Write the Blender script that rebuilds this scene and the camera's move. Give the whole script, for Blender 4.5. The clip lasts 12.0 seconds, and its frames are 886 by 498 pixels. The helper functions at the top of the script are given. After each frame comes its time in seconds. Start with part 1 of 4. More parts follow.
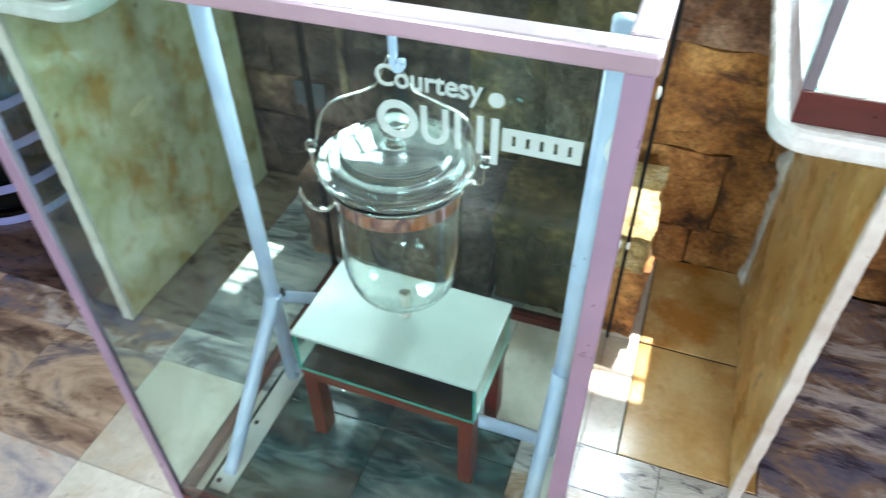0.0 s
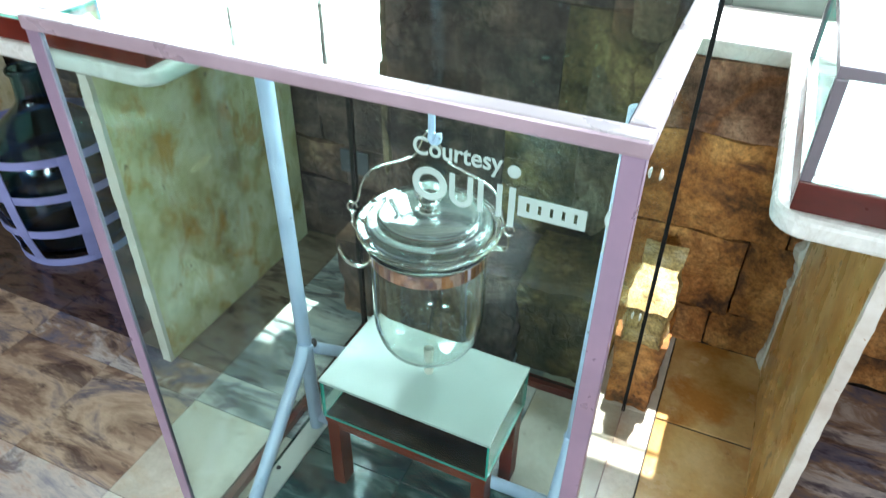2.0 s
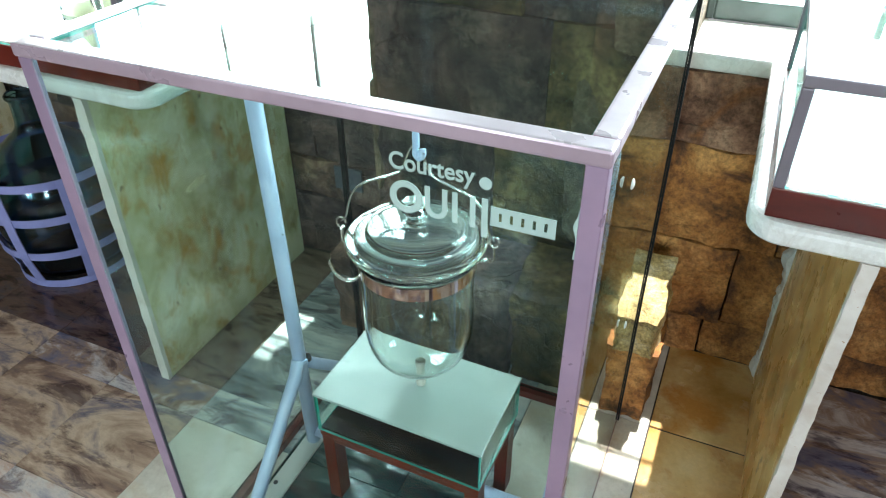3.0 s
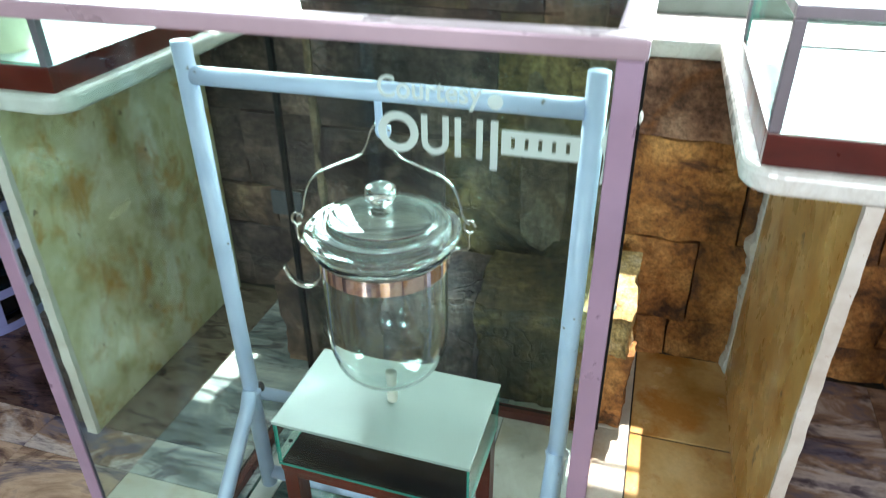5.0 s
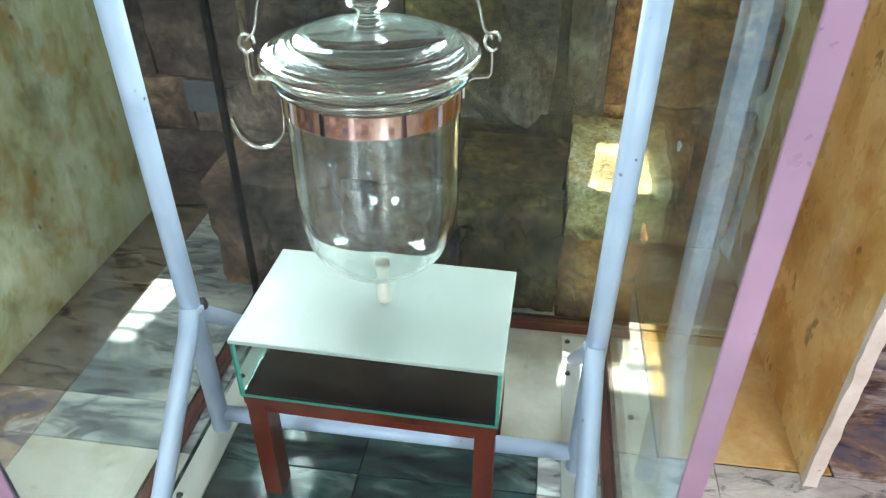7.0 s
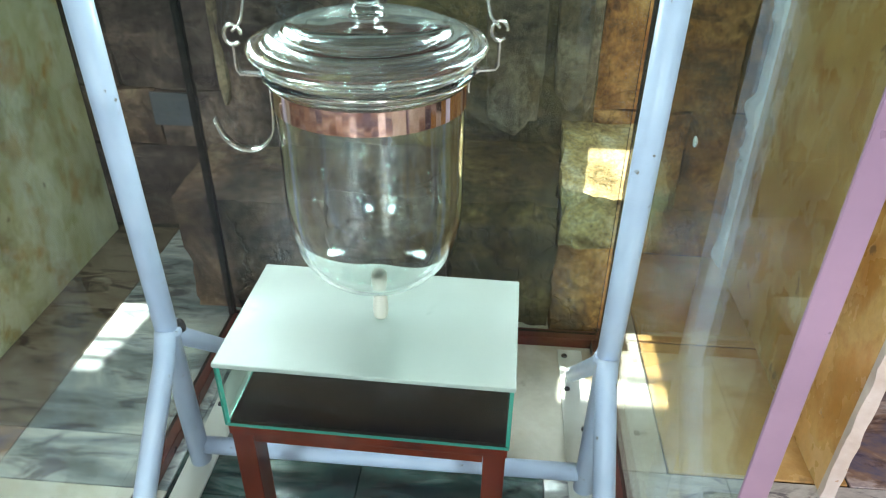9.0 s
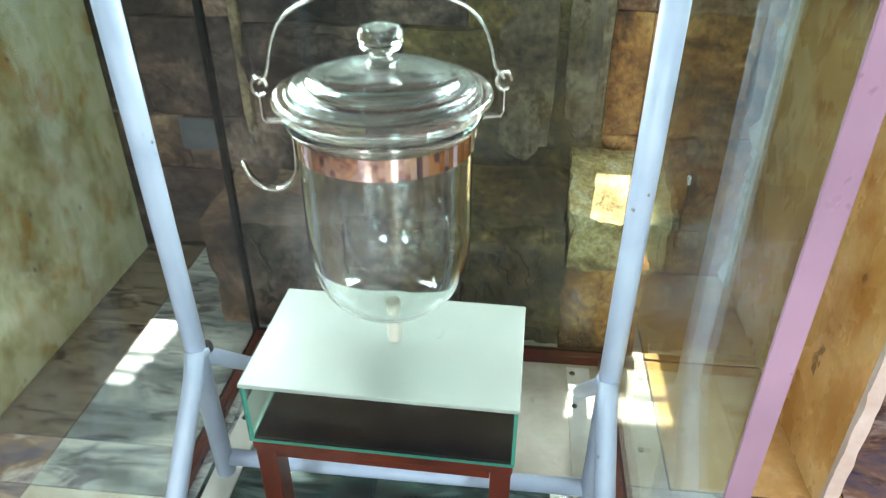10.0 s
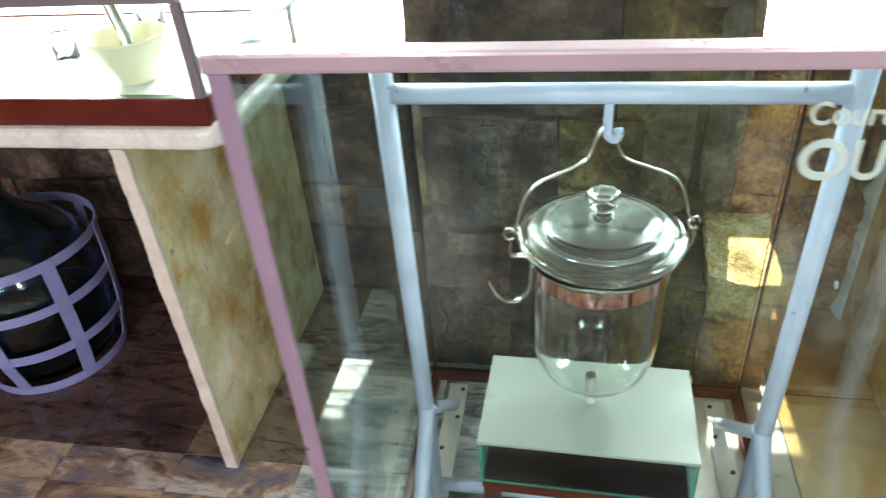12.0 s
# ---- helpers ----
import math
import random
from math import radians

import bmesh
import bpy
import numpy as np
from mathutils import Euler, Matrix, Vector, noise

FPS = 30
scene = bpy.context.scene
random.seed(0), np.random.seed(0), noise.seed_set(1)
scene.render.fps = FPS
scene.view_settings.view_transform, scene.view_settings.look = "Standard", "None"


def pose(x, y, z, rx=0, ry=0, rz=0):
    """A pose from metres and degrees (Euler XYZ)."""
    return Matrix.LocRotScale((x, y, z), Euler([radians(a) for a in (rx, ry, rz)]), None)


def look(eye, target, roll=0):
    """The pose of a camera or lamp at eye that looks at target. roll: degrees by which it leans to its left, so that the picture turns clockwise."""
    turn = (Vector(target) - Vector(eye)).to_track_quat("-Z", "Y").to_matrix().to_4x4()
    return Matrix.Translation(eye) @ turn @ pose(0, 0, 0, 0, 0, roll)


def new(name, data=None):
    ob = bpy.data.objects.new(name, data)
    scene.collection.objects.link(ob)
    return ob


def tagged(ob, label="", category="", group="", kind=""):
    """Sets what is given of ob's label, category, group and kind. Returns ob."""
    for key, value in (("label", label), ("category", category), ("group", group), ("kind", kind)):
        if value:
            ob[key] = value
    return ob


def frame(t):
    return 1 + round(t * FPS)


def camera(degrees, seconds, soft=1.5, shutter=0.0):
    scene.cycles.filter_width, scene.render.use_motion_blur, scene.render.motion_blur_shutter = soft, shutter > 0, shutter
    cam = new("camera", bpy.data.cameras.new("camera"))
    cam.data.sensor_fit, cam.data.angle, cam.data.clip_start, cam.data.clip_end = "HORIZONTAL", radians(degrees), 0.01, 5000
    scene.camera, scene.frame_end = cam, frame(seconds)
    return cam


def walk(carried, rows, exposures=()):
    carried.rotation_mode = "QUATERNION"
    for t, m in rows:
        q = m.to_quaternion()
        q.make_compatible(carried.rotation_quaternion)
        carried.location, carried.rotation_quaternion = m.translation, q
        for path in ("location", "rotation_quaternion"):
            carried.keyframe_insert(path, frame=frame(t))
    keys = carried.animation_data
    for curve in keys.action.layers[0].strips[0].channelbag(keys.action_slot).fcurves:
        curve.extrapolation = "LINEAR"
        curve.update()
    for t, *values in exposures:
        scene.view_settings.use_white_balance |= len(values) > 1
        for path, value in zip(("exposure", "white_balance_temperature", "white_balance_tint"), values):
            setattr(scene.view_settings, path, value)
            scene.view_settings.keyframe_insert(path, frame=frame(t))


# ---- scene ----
cam = camera(64.07, 12.0, soft=1.1, shutter=0.6)
PATH = [
    (0, (0.8023, -0.5167, 1.3994), (0.3145, 0.8034, 0.1229), -0.60),
    (0.5, (0.8116, -0.5338, 1.3970), (0.1900, 0.7423, 0.1341), -2.45),
    (1, (0.8193, -0.5344, 1.3956), (0.2403, 0.7605, 0.1314), -1.68),
    (1.5, (0.8288, -0.5562, 1.4072), (0.2741, 0.8005, 0.1982), 1.82),
    (2, (0.8460, -0.5959, 1.4433), (0.2310, 0.8078, 0.3202), 0.93),
    (2.5, (0.8663, -0.6056, 1.4573), (0.2189, 0.8201, 0.3812), -0.12),
    (3, (0.8827, -0.6062, 1.4534), (0.2491, 0.8166, 0.3651), -0.38),
    (5, (0.7914, -0.6025, 1.2943), (0.3219, 0.9662, 0.3306), -0.51),
    (5.5, (0.7418, -0.5383, 1.1944), (0.3643, 1.0283, 0.1878), -1.55),
    (6, (0.6677, -0.4850, 1.1155), (0.3929, 1.1536, 0.1939), 1.03),
    (6.5, (0.6423, -0.4665, 1.0503), (0.4043, 1.1803, 0.1331), 2.04),
    (7, (0.5996, -0.4505, 1.0093), (0.3831, 1.1017, -0.0649), 0.22),
    (9, (0.5426, -0.4072, 0.9559), (0.4195, 1.1870, -0.0705), 0.74),
    (9.5, (0.5478, -0.4179, 0.9743), (0.4135, 1.1779, -0.0482), 0.49),
    (10, (0.5589, -0.4425, 1.0195), (0.3823, 1.1542, 0.0049), -0.10),
    (10.5, (0.5899, -0.4954, 1.1323), (0.3470, 1.0651, 0.0760), -0.17),
    (11, (0.6166, -0.5508, 1.2330), (0.2824, 1.0021, 0.1904), -2.34),
    (11.5, (0.5065, -0.5669, 1.2956), (0.1329, 0.9795, 0.2569), -4.56),
    (12, (0.3463, -0.6018, 1.3582), (0.0173, 0.9320, 0.2862), -4.82),
]
EXPOSURES = [
    (0.0, 1.90, 6200, 10), (0.5, 1.62, 6150, 6), (1.0, 1.62, 6150, 6), (1.5, 1.82, 6150, 6), (2.0, 1.77, 6150, 5), (2.5, 1.57, 6200, 4), (3.0, 1.47, 6150, 4), (5.0, 1.63, 6450, 10),
    (5.5, 1.98, 6450, 15), (6.0, 2.20, 6400, 13), (6.5, 2.24, 6500, 17), (7.0, 2.05, 6700, 21), (9.0, 1.99, 6750, 20), (9.5, 2.02, 6800, 22), (10.0, 2.12, 7000, 23), (10.5, 2.28, 6800, 28), (11.0, 2.12, 6800, 21), (11.5, 1.94, 6900, 23), (12.0, 1.63, 7200, 19),
]
walk(cam, [(t, look(eye, target, roll)) for t, eye, target, roll in PATH], EXPOSURES)


# ---- light ----
scene.cycles.transparent_max_bounces = 48
scene.cycles.max_bounces = 24
scene.cycles.transmission_bounces = 20
SUN_WAY = Vector((-0.045, -0.337, -0.93)).normalized()
world = bpy.data.worlds.new("sky")
scene.world = world
world.use_nodes = True
wn = world.node_tree.nodes
sky = wn.new("ShaderNodeTexSky")
sky.sky_type = 'NISHITA'
sky.sun_disc = False
sky.sun_elevation = math.asin(-SUN_WAY.z)
sky.sun_rotation = math.atan2(-SUN_WAY.x, -SUN_WAY.y)
wn["Background"].inputs[1].default_value = 0.15
world.node_tree.links.new(sky.outputs[0], wn["Background"].inputs[0])
sun_data = bpy.data.lights.new("sun", 'SUN')
sun_data.energy = 5.0
sun_data.angle = radians(0.53)
sun_data.color = (1.0, 0.96, 0.90)
sun = new("sun", sun_data)
sun.rotation_mode = 'QUATERNION'
sun.rotation_quaternion = SUN_WAY.to_track_quat('-Z', 'Y')


def window_light(name, x, y, z, w, h, turn, watts, colour=(0.92, 0.97, 1.0)):
    """Sky light that enters by a window's opening."""
    d = bpy.data.lights.new(name, 'AREA')
    d.shape, d.size, d.size_y, d.energy, d.color = 'RECTANGLE', w, h, watts, colour
    ob = new(name, d)
    ob.matrix_world = pose(x, y, z, 90, 0, turn)
    ob.visible_camera = True
    return ob


window_light("sky_light_west", -0.88, 1.50, 1.6, 1.5, 1.25, 180, 78)
window_light("sky_light_east", 1.57, 1.50, 1.6, 1.5, 1.25, 180, 78)
window_light("sky_light_south", -0.6, -3.55, 1.75, 0.7, 1.0, 0, 28)
window_light("sky_light_south", 2.0, -3.55, 1.75, 0.7, 1.0, 0, 28)


# ---- materials ----
def mat(name, base=(0.5, 0.5, 0.5), rough=0.5, metal=0.0, spec=0.5):
    m = bpy.data.materials.new(name)
    m.use_nodes = True
    b = m.node_tree.nodes["Principled BSDF"]
    b.inputs["Base Color"].default_value = (*base, 1)
    b.inputs["Roughness"].default_value = rough
    b.inputs["Metallic"].default_value = metal
    b.inputs["Specular IOR Level"].default_value = spec
    return m


def nd(m, kind, **sets):
    n = m.node_tree.nodes.new(kind)
    for k, v in sets.items():
        n.inputs[k].default_value = v
    return n


def ln(m, a, b):
    m.node_tree.links.new(a, b)


def coords(m, scale=(1, 1, 1), per_object=0.0, rot=(0, 0, 0)):
    """Object coordinates, moved piece by piece where per_object is set."""
    tc = nd(m, "ShaderNodeTexCoord")
    mp = nd(m, "ShaderNodeMapping")
    mp.inputs["Scale"].default_value = scale
    mp.inputs["Rotation"].default_value = rot
    ln(m, tc.outputs["Object"], mp.inputs["Vector"])
    if per_object:
        oi = nd(m, "ShaderNodeObjectInfo")
        mul = nd(m, "ShaderNodeVectorMath")
        mul.operation = 'SCALE'
        mul.inputs[0].default_value = (per_object, per_object * 0.7, per_object * 1.3)
        ln(m, oi.outputs["Random"], mul.inputs["Scale"])
        ln(m, mul.outputs[0], mp.inputs["Location"])
    return mp.outputs[0]


def noise_tex(m, vec, scale, detail=6.0, rough=0.55, distort=0.0):
    n = nd(m, "ShaderNodeTexNoise", Scale=scale, Detail=detail, Roughness=rough, Distortion=distort)
    ln(m, vec, n.inputs["Vector"])
    return n.outputs["Fac"]


def ramp(m, fac, stops, hard=False):
    r = nd(m, "ShaderNodeValToRGB")
    el = r.color_ramp.elements
    while len(el) < len(stops):
        el.new(0.5)
    for e, (p, c) in zip(el, stops):
        e.position = p
        e.color = (*c, 1) if len(c) == 3 else c
    if hard:
        r.color_ramp.interpolation = 'CONSTANT'
    ln(m, fac, r.inputs[0])
    return r.outputs[0]


def mixc(m, fac, a, b, how='MIX'):
    n = nd(m, "ShaderNodeMix")
    n.data_type = 'RGBA'
    n.blend_type = how
    for sock, v in ((n.inputs[0], fac), (n.inputs[6], a), (n.inputs[7], b)):
        if isinstance(v, (int, float)):
            sock.default_value = v
        elif isinstance(v, tuple):
            sock.default_value = (*v, 1)
        else:
            ln(m, v, sock)
    return n.outputs[2]


def bump(m, fac, strength, dist=0.002):
    b = nd(m, "ShaderNodeBump", Strength=strength, Distance=dist)
    ln(m, fac, b.inputs["Height"])
    ln(m, b.outputs[0], m.node_tree.nodes["Principled BSDF"].inputs["Normal"])


def finish(m, colour=None, rough=None):
    b = m.node_tree.nodes["Principled BSDF"]
    if colour is not None:
        ln(m, colour, b.inputs["Base Color"])
    if rough is not None:
        ln(m, rough, b.inputs["Roughness"])
    return m


def marble(name, tones, vein, vein_amount=0.5, rough=0.18, scale=5.0, per_object=0.0, stretch=(1, 1, 1), rot=(0, 0, 0), spec=0.5):
    """Polished marble: clouds of three tones, thin distorted veins, fine grain."""
    m = mat(name, rough=rough, spec=spec)
    v = coords(m, stretch, per_object, rot)
    cloud = noise_tex(m, v, scale, 8, 0.6, 0.9)
    c = ramp(m, cloud, [(0.30, tones[0]), (0.5, tones[1]), (0.70, tones[2])])
    w = noise_tex(m, v, scale * 1.6, 10, 0.62, 1.6)
    band = ramp(m, w, [(0.455, (0, 0, 0)), (0.495, (1, 1, 1)), (0.54, (0, 0, 0))])
    f = nd(m, "ShaderNodeMath", )
    f.operation = 'MULTIPLY'
    ln(m, band, f.inputs[0])
    f.inputs[1].default_value = vein_amount
    c = mixc(m, f.outputs[0], c, vein)
    fine = noise_tex(m, v, scale * 16, 4, 0.7)
    c = mixc(m, 0.35, c, ramp(m, fine, [(0.25, (0.55, 0.55, 0.55)), (0.75, (1.0, 1.0, 1.0))]), 'MULTIPLY')
    r = ramp(m, noise_tex(m, v, scale * 3, 5), [(0.3, (rough * 0.6,) * 3), (0.7, (rough * 1.7,) * 3)])
    bump(m, fine, 0.05, 0.001)
    return finish(m, c, r)


def pane_glass(name, tint, gloss_lo=0.04):
    """Clear sheet glass: tinted see-through, with gloss that rises towards grazing."""
    m = bpy.data.materials.new(name)
    m.use_nodes = True
    t = m.node_tree
    t.nodes.remove(t.nodes["Principled BSDF"])
    out = t.nodes["Material Output"]
    lw = nd(m, "ShaderNodeLayerWeight", Blend=0.5)
    p = nd(m, "ShaderNodeMath")
    p.operation = 'POWER'
    ln(m, lw.outputs["Facing"], p.inputs[0])
    p.inputs[1].default_value = 5.0
    ma = nd(m, "ShaderNodeMath")
    ma.operation = 'MULTIPLY_ADD'
    ln(m, p.outputs[0], ma.inputs[0])
    ma.inputs[1].default_value = 1.0 - gloss_lo
    ma.inputs[2].default_value = gloss_lo
    tr = nd(m, "ShaderNodeBsdfTransparent")
    tr.inputs[0].default_value = (*tint, 1)
    gl = nd(m, "ShaderNodeBsdfAnisotropic")
    gl.inputs["Roughness"].default_value = 0.004
    gl.inputs["Color"].default_value = (0.95, 1.0, 0.98, 1)
    v = coords(m)
    bn = nd(m, "ShaderNodeBump", Strength=0.012, Distance=0.003)
    ln(m, noise_tex(m, v, 5.0, 2, 0.4), bn.inputs["Height"])
    ln(m, bn.outputs[0], gl.inputs["Normal"])
    mx = nd(m, "ShaderNodeMixShader")
    ln(m, ma.outputs[0], mx.inputs[0])
    ln(m, tr.outputs[0], mx.inputs[1])
    ln(m, gl.outputs[0], mx.inputs[2])
    # a thin film of dust and wiping smears
    df = nd(m, "ShaderNodeBsdfDiffuse")
    df.inputs[0].default_value = (0.72, 0.82, 0.78, 1)
    dust = ramp(m, noise_tex(m, coords(m, (1, 1, 0.35)), 3.5, 7, 0.62, 0.6), [(0.45, (0.0,) * 3), (0.80, (0.0012,) * 3)])
    m2 = nd(m, "ShaderNodeMixShader")
    ln(m, dust, m2.inputs[0])
    ln(m, mx.outputs[0], m2.inputs[1])
    ln(m, df.outputs[0], m2.inputs[2])
    ln(m, m2.outputs[0], out.inputs[0])
    return m


def solid_glass(name, colour=(1, 1, 1), rough=0.0, ior=1.52):
    m = mat(name, colour, rough)
    b = m.node_tree.nodes["Principled BSDF"]
    b.inputs["Transmission Weight"].default_value = 1.0
    b.inputs["IOR"].default_value = ior
    return m


def painted(name, base, dark, rough=0.4, scale=14.0, chip=(0.16, 0.12, 0.09), chips=0.70, metal=0.0):
    """Paint with brush clouds, grime and small chips."""
    m = mat(name, base, rough, metal)
    v = coords(m, per_object=3.0)
    c = mixc(m, ramp(m, noise_tex(m, v, scale, 6), [(0.35, (0, 0, 0)), (0.72, (1, 1, 1))]), base, dark)
    spot = ramp(m, noise_tex(m, v, scale * 5, 6, 0.65), [(chips, (0, 0, 0)), (chips + 0.03, (1, 1, 1))])
    c = mixc(m, spot, c, chip)
    bump(m, noise_tex(m, v, scale * 6, 4), 0.12, 0.001)
    return finish(m, c, ramp(m, noise_tex(m, v, scale * 2, 4), [(0.3, (rough * 0.75,) * 3), (0.7, (min(1, rough * 1.4),) * 3)]))


def wood(name, tones, rough=0.35, scale=6.0, stretch=(1, 14, 14)):
    m = mat(name, tones[1], rough)
    v = coords(m, stretch, 2.0)
    g = noise_tex(m, v, scale, 8, 0.6, 0.5)
    c = ramp(m, g, [(0.3, tones[0]), (0.5, tones[1]), (0.72, tones[2])])
    bump(m, g, 0.15, 0.001)
    return finish(m, c, ramp(m, g, [(0.3, (rough * 0.7,) * 3), (0.7, (rough * 1.3,) * 3)]))


def rock(name, tones, stain, rough=0.8, scale=4.0, stain_at=0.56, cracks=0.8):
    """Rough-hewn stone with stains, cracks and pits."""
    m = mat(name, tones[1], rough)
    v = coords(m, (1, 1, 1), 5.0)
    a = noise_tex(m, v, scale, 9, 0.65, 0.4)
    c = ramp(m, a, [(0.35, tones[0]), (0.5, tones[1]), (0.66, tones[2])])
    s = ramp(m, noise_tex(m, v, scale * 0.8, 6, 0.6, 1.0), [(stain_at, (0, 0, 0)), (stain_at + 0.1, (1, 1, 1))])
    c = mixc(m, s, c, stain)
    fine = noise_tex(m, v, scale * 12, 6, 0.7)
    c = mixc(m, 0.85, c, ramp(m, fine, [(0.34, (0.30, 0.28, 0.26)), (0.62, (1, 1, 1))]), 'MULTIPLY')
    warp = nd(m, "ShaderNodeMix")
    warp.data_type = 'VECTOR'
    warp.inputs[0].default_value = 0.16
    ln(m, v, warp.inputs[4])
    nc = nd(m, "ShaderNodeTexNoise", Scale=scale * 1.5, Detail=5.0)
    ln(m, v, nc.inputs["Vector"])
    ln(m, nc.outputs["Color"], warp.inputs[5])
    vo = nd(m, "ShaderNodeTexVoronoi", Scale=scale * 1.3)
    vo.feature = 'DISTANCE_TO_EDGE'
    ln(m, warp.outputs[1], vo.inputs["Vector"])
    crack = ramp(m, vo.outputs["Distance"], [(0.0, (0.3, 0.26, 0.23)), (0.03, (1, 1, 1))])
    crack = mixc(m, ramp(m, noise_tex(m, v, scale * 0.9, 3), [(0.46, (0, 0, 0)), (0.62, (1, 1, 1))]), (1.0, 1.0, 1.0), crack)
    c = mixc(m, cracks, c, crack, 'MULTIPLY')
    h = mixc(m, 0.3, a, fine)
    h = mixc(m, cracks, h, crack, 'MULTIPLY')
    bump(m, h, 0.9, 0.02)
    return finish(m, c)


M_GLASS = pane_glass("case_glass", (0.922, 0.982, 0.968), 0.015)
M_GLASS_EDGE = mat("glass_edge_green", (0.05, 0.36, 0.29), 0.15)
M_JAR = solid_glass("jar_glass", (0.97, 1.0, 0.985))
M_STUB = mat("milky_outlet_glass", (0.70, 0.64, 0.55), 0.35)
M_FROST = mat("frosted_lettering", (0.50, 0.60, 0.56), 0.7)
M_FROST.node_tree.nodes["Principled BSDF"].inputs["Alpha"].default_value = 0.62
M_LAV = painted("lavender_metal", (0.38, 0.265, 0.37), (0.30, 0.215, 0.305), 0.34, 9, (0.25, 0.2, 0.24), 0.78, 0.35)
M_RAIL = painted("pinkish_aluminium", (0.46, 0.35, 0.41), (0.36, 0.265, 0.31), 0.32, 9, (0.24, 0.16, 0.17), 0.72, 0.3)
M_RAILTOP = painted("silvery_aluminium", (0.62, 0.58, 0.62), (0.50, 0.46, 0.50), 0.3, 11, (0.36, 0.28, 0.30), 0.70, 0.4)
M_TUBE = painted("pale_blue_paint", (0.55, 0.65, 0.84), (0.44, 0.53, 0.72), 0.36, 16, (0.20, 0.18, 0.18), 0.655)
M_WHITEBAR = painted("white_paint", (0.72, 0.72, 0.68), (0.58, 0.57, 0.52), 0.5, 12, (0.22, 0.16, 0.12), 0.68)
M_REDWOOD = wood("red_brown_wood", ((0.045, 0.005, 0.002), (0.10, 0.011, 0.003), (0.16, 0.022, 0.006)), 0.42, 18, (1, 1, 0.25))
M_REDWOOD.node_tree.nodes["Principled BSDF"].inputs["Specular IOR Level"].default_value = 0.25
M_PLINTH = wood("dark_red_wood", ((0.055, 0.004, 0.002), (0.095, 0.008, 0.003), (0.14, 0.014, 0.005)), 0.36, 14, (0.3, 1, 1))
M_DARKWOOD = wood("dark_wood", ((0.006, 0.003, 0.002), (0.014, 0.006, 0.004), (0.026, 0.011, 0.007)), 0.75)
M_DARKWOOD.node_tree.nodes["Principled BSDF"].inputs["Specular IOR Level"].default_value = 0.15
M_BOARD = painted("white_board", (0.41, 0.465, 0.43), (0.33, 0.375, 0.34), 0.34, 7, (0.24, 0.22, 0.17), 0.725)
M_CHROME = mat("steel", (0.72, 0.68, 0.62), 0.22, 1.0)
# pink-red base colour paints in reddish reflections that the hall doesn't supply
M_BAND = mat("reflection_tinted_band", (0.74, 0.44, 0.39), 0.04, 1.0)
M_BRASS = mat("brass", (0.70, 0.55, 0.28), 0.3, 1.0)
M_BLACK = mat("black_metal", (0.03, 0.03, 0.035), 0.45)
M_SEAL = mat("dark_seal", (0.012, 0.012, 0.012), 0.7, 0.0, 0.2)


def mottled(name, tones, blotch, scale=4.0, rough=0.24, per_object=0.0, specks=0.8):
    """Honey marble: soft clouds, rusty blotches, dark specks."""
    m = mat(name, tones[1], rough)
    v = coords(m, (1, 1, 0.75), per_object)
    c = ramp(m, noise_tex(m, v, scale, 7, 0.6, 0.25), [(0.34, tones[0]), (0.48, tones[1]), (0.68, tones[2])])
    s = ramp(m, noise_tex(m, v, scale * 1.7, 7, 0.65, 0.3), [(0.52, (0, 0, 0)), (0.66, (0.85, 0.85, 0.85))])
    c = mixc(m, s, c, blotch)
    sp = ramp(m, noise_tex(m, v, scale * 6, 4, 0.6), [(0.66, (0, 0, 0)), (0.71, (specks,) * 3)])
    c = mixc(m, sp, c, (0.16, 0.09, 0.04))
    fine = noise_tex(m, v, scale * 22, 4, 0.7)
    c = mixc(m, 0.35, c, ramp(m, fine, [(0.3, (0.6, 0.58, 0.55)), (0.7, (1, 1, 1))]), 'MULTIPLY')
    bump(m, fine, 0.08, 0.001)
    return finish(m, c, ramp(m, noise_tex(m, v, scale * 3, 5), [(0.3, (rough * 0.6,) * 3), (0.7, (rough * 1.8,) * 3)]))


M_SLAB = mottled("honey_marble", ((0.50, 0.27, 0.07), (0.71, 0.46, 0.17), (0.80, 0.62, 0.34)), (0.48, 0.22, 0.05))
M_SLABW = mottled("mottled_yellow_marble", ((0.40, 0.33, 0.15), (0.70, 0.64, 0.38), (0.88, 0.86, 0.69)), (0.54, 0.29, 0.06), 6.0)
M_COUNTER = marble("white_marble", ((0.62, 0.60, 0.56), (0.76, 0.75, 0.71), (0.82, 0.81, 0.78)), (0.45, 0.40, 0.34), 0.25, 0.25, 5.0)
M_EDGE = painted("broken_marble_edge", (0.68, 0.63, 0.57), (0.52, 0.44, 0.37), 0.7, 18, (0.42, 0.27, 0.17), 0.665)


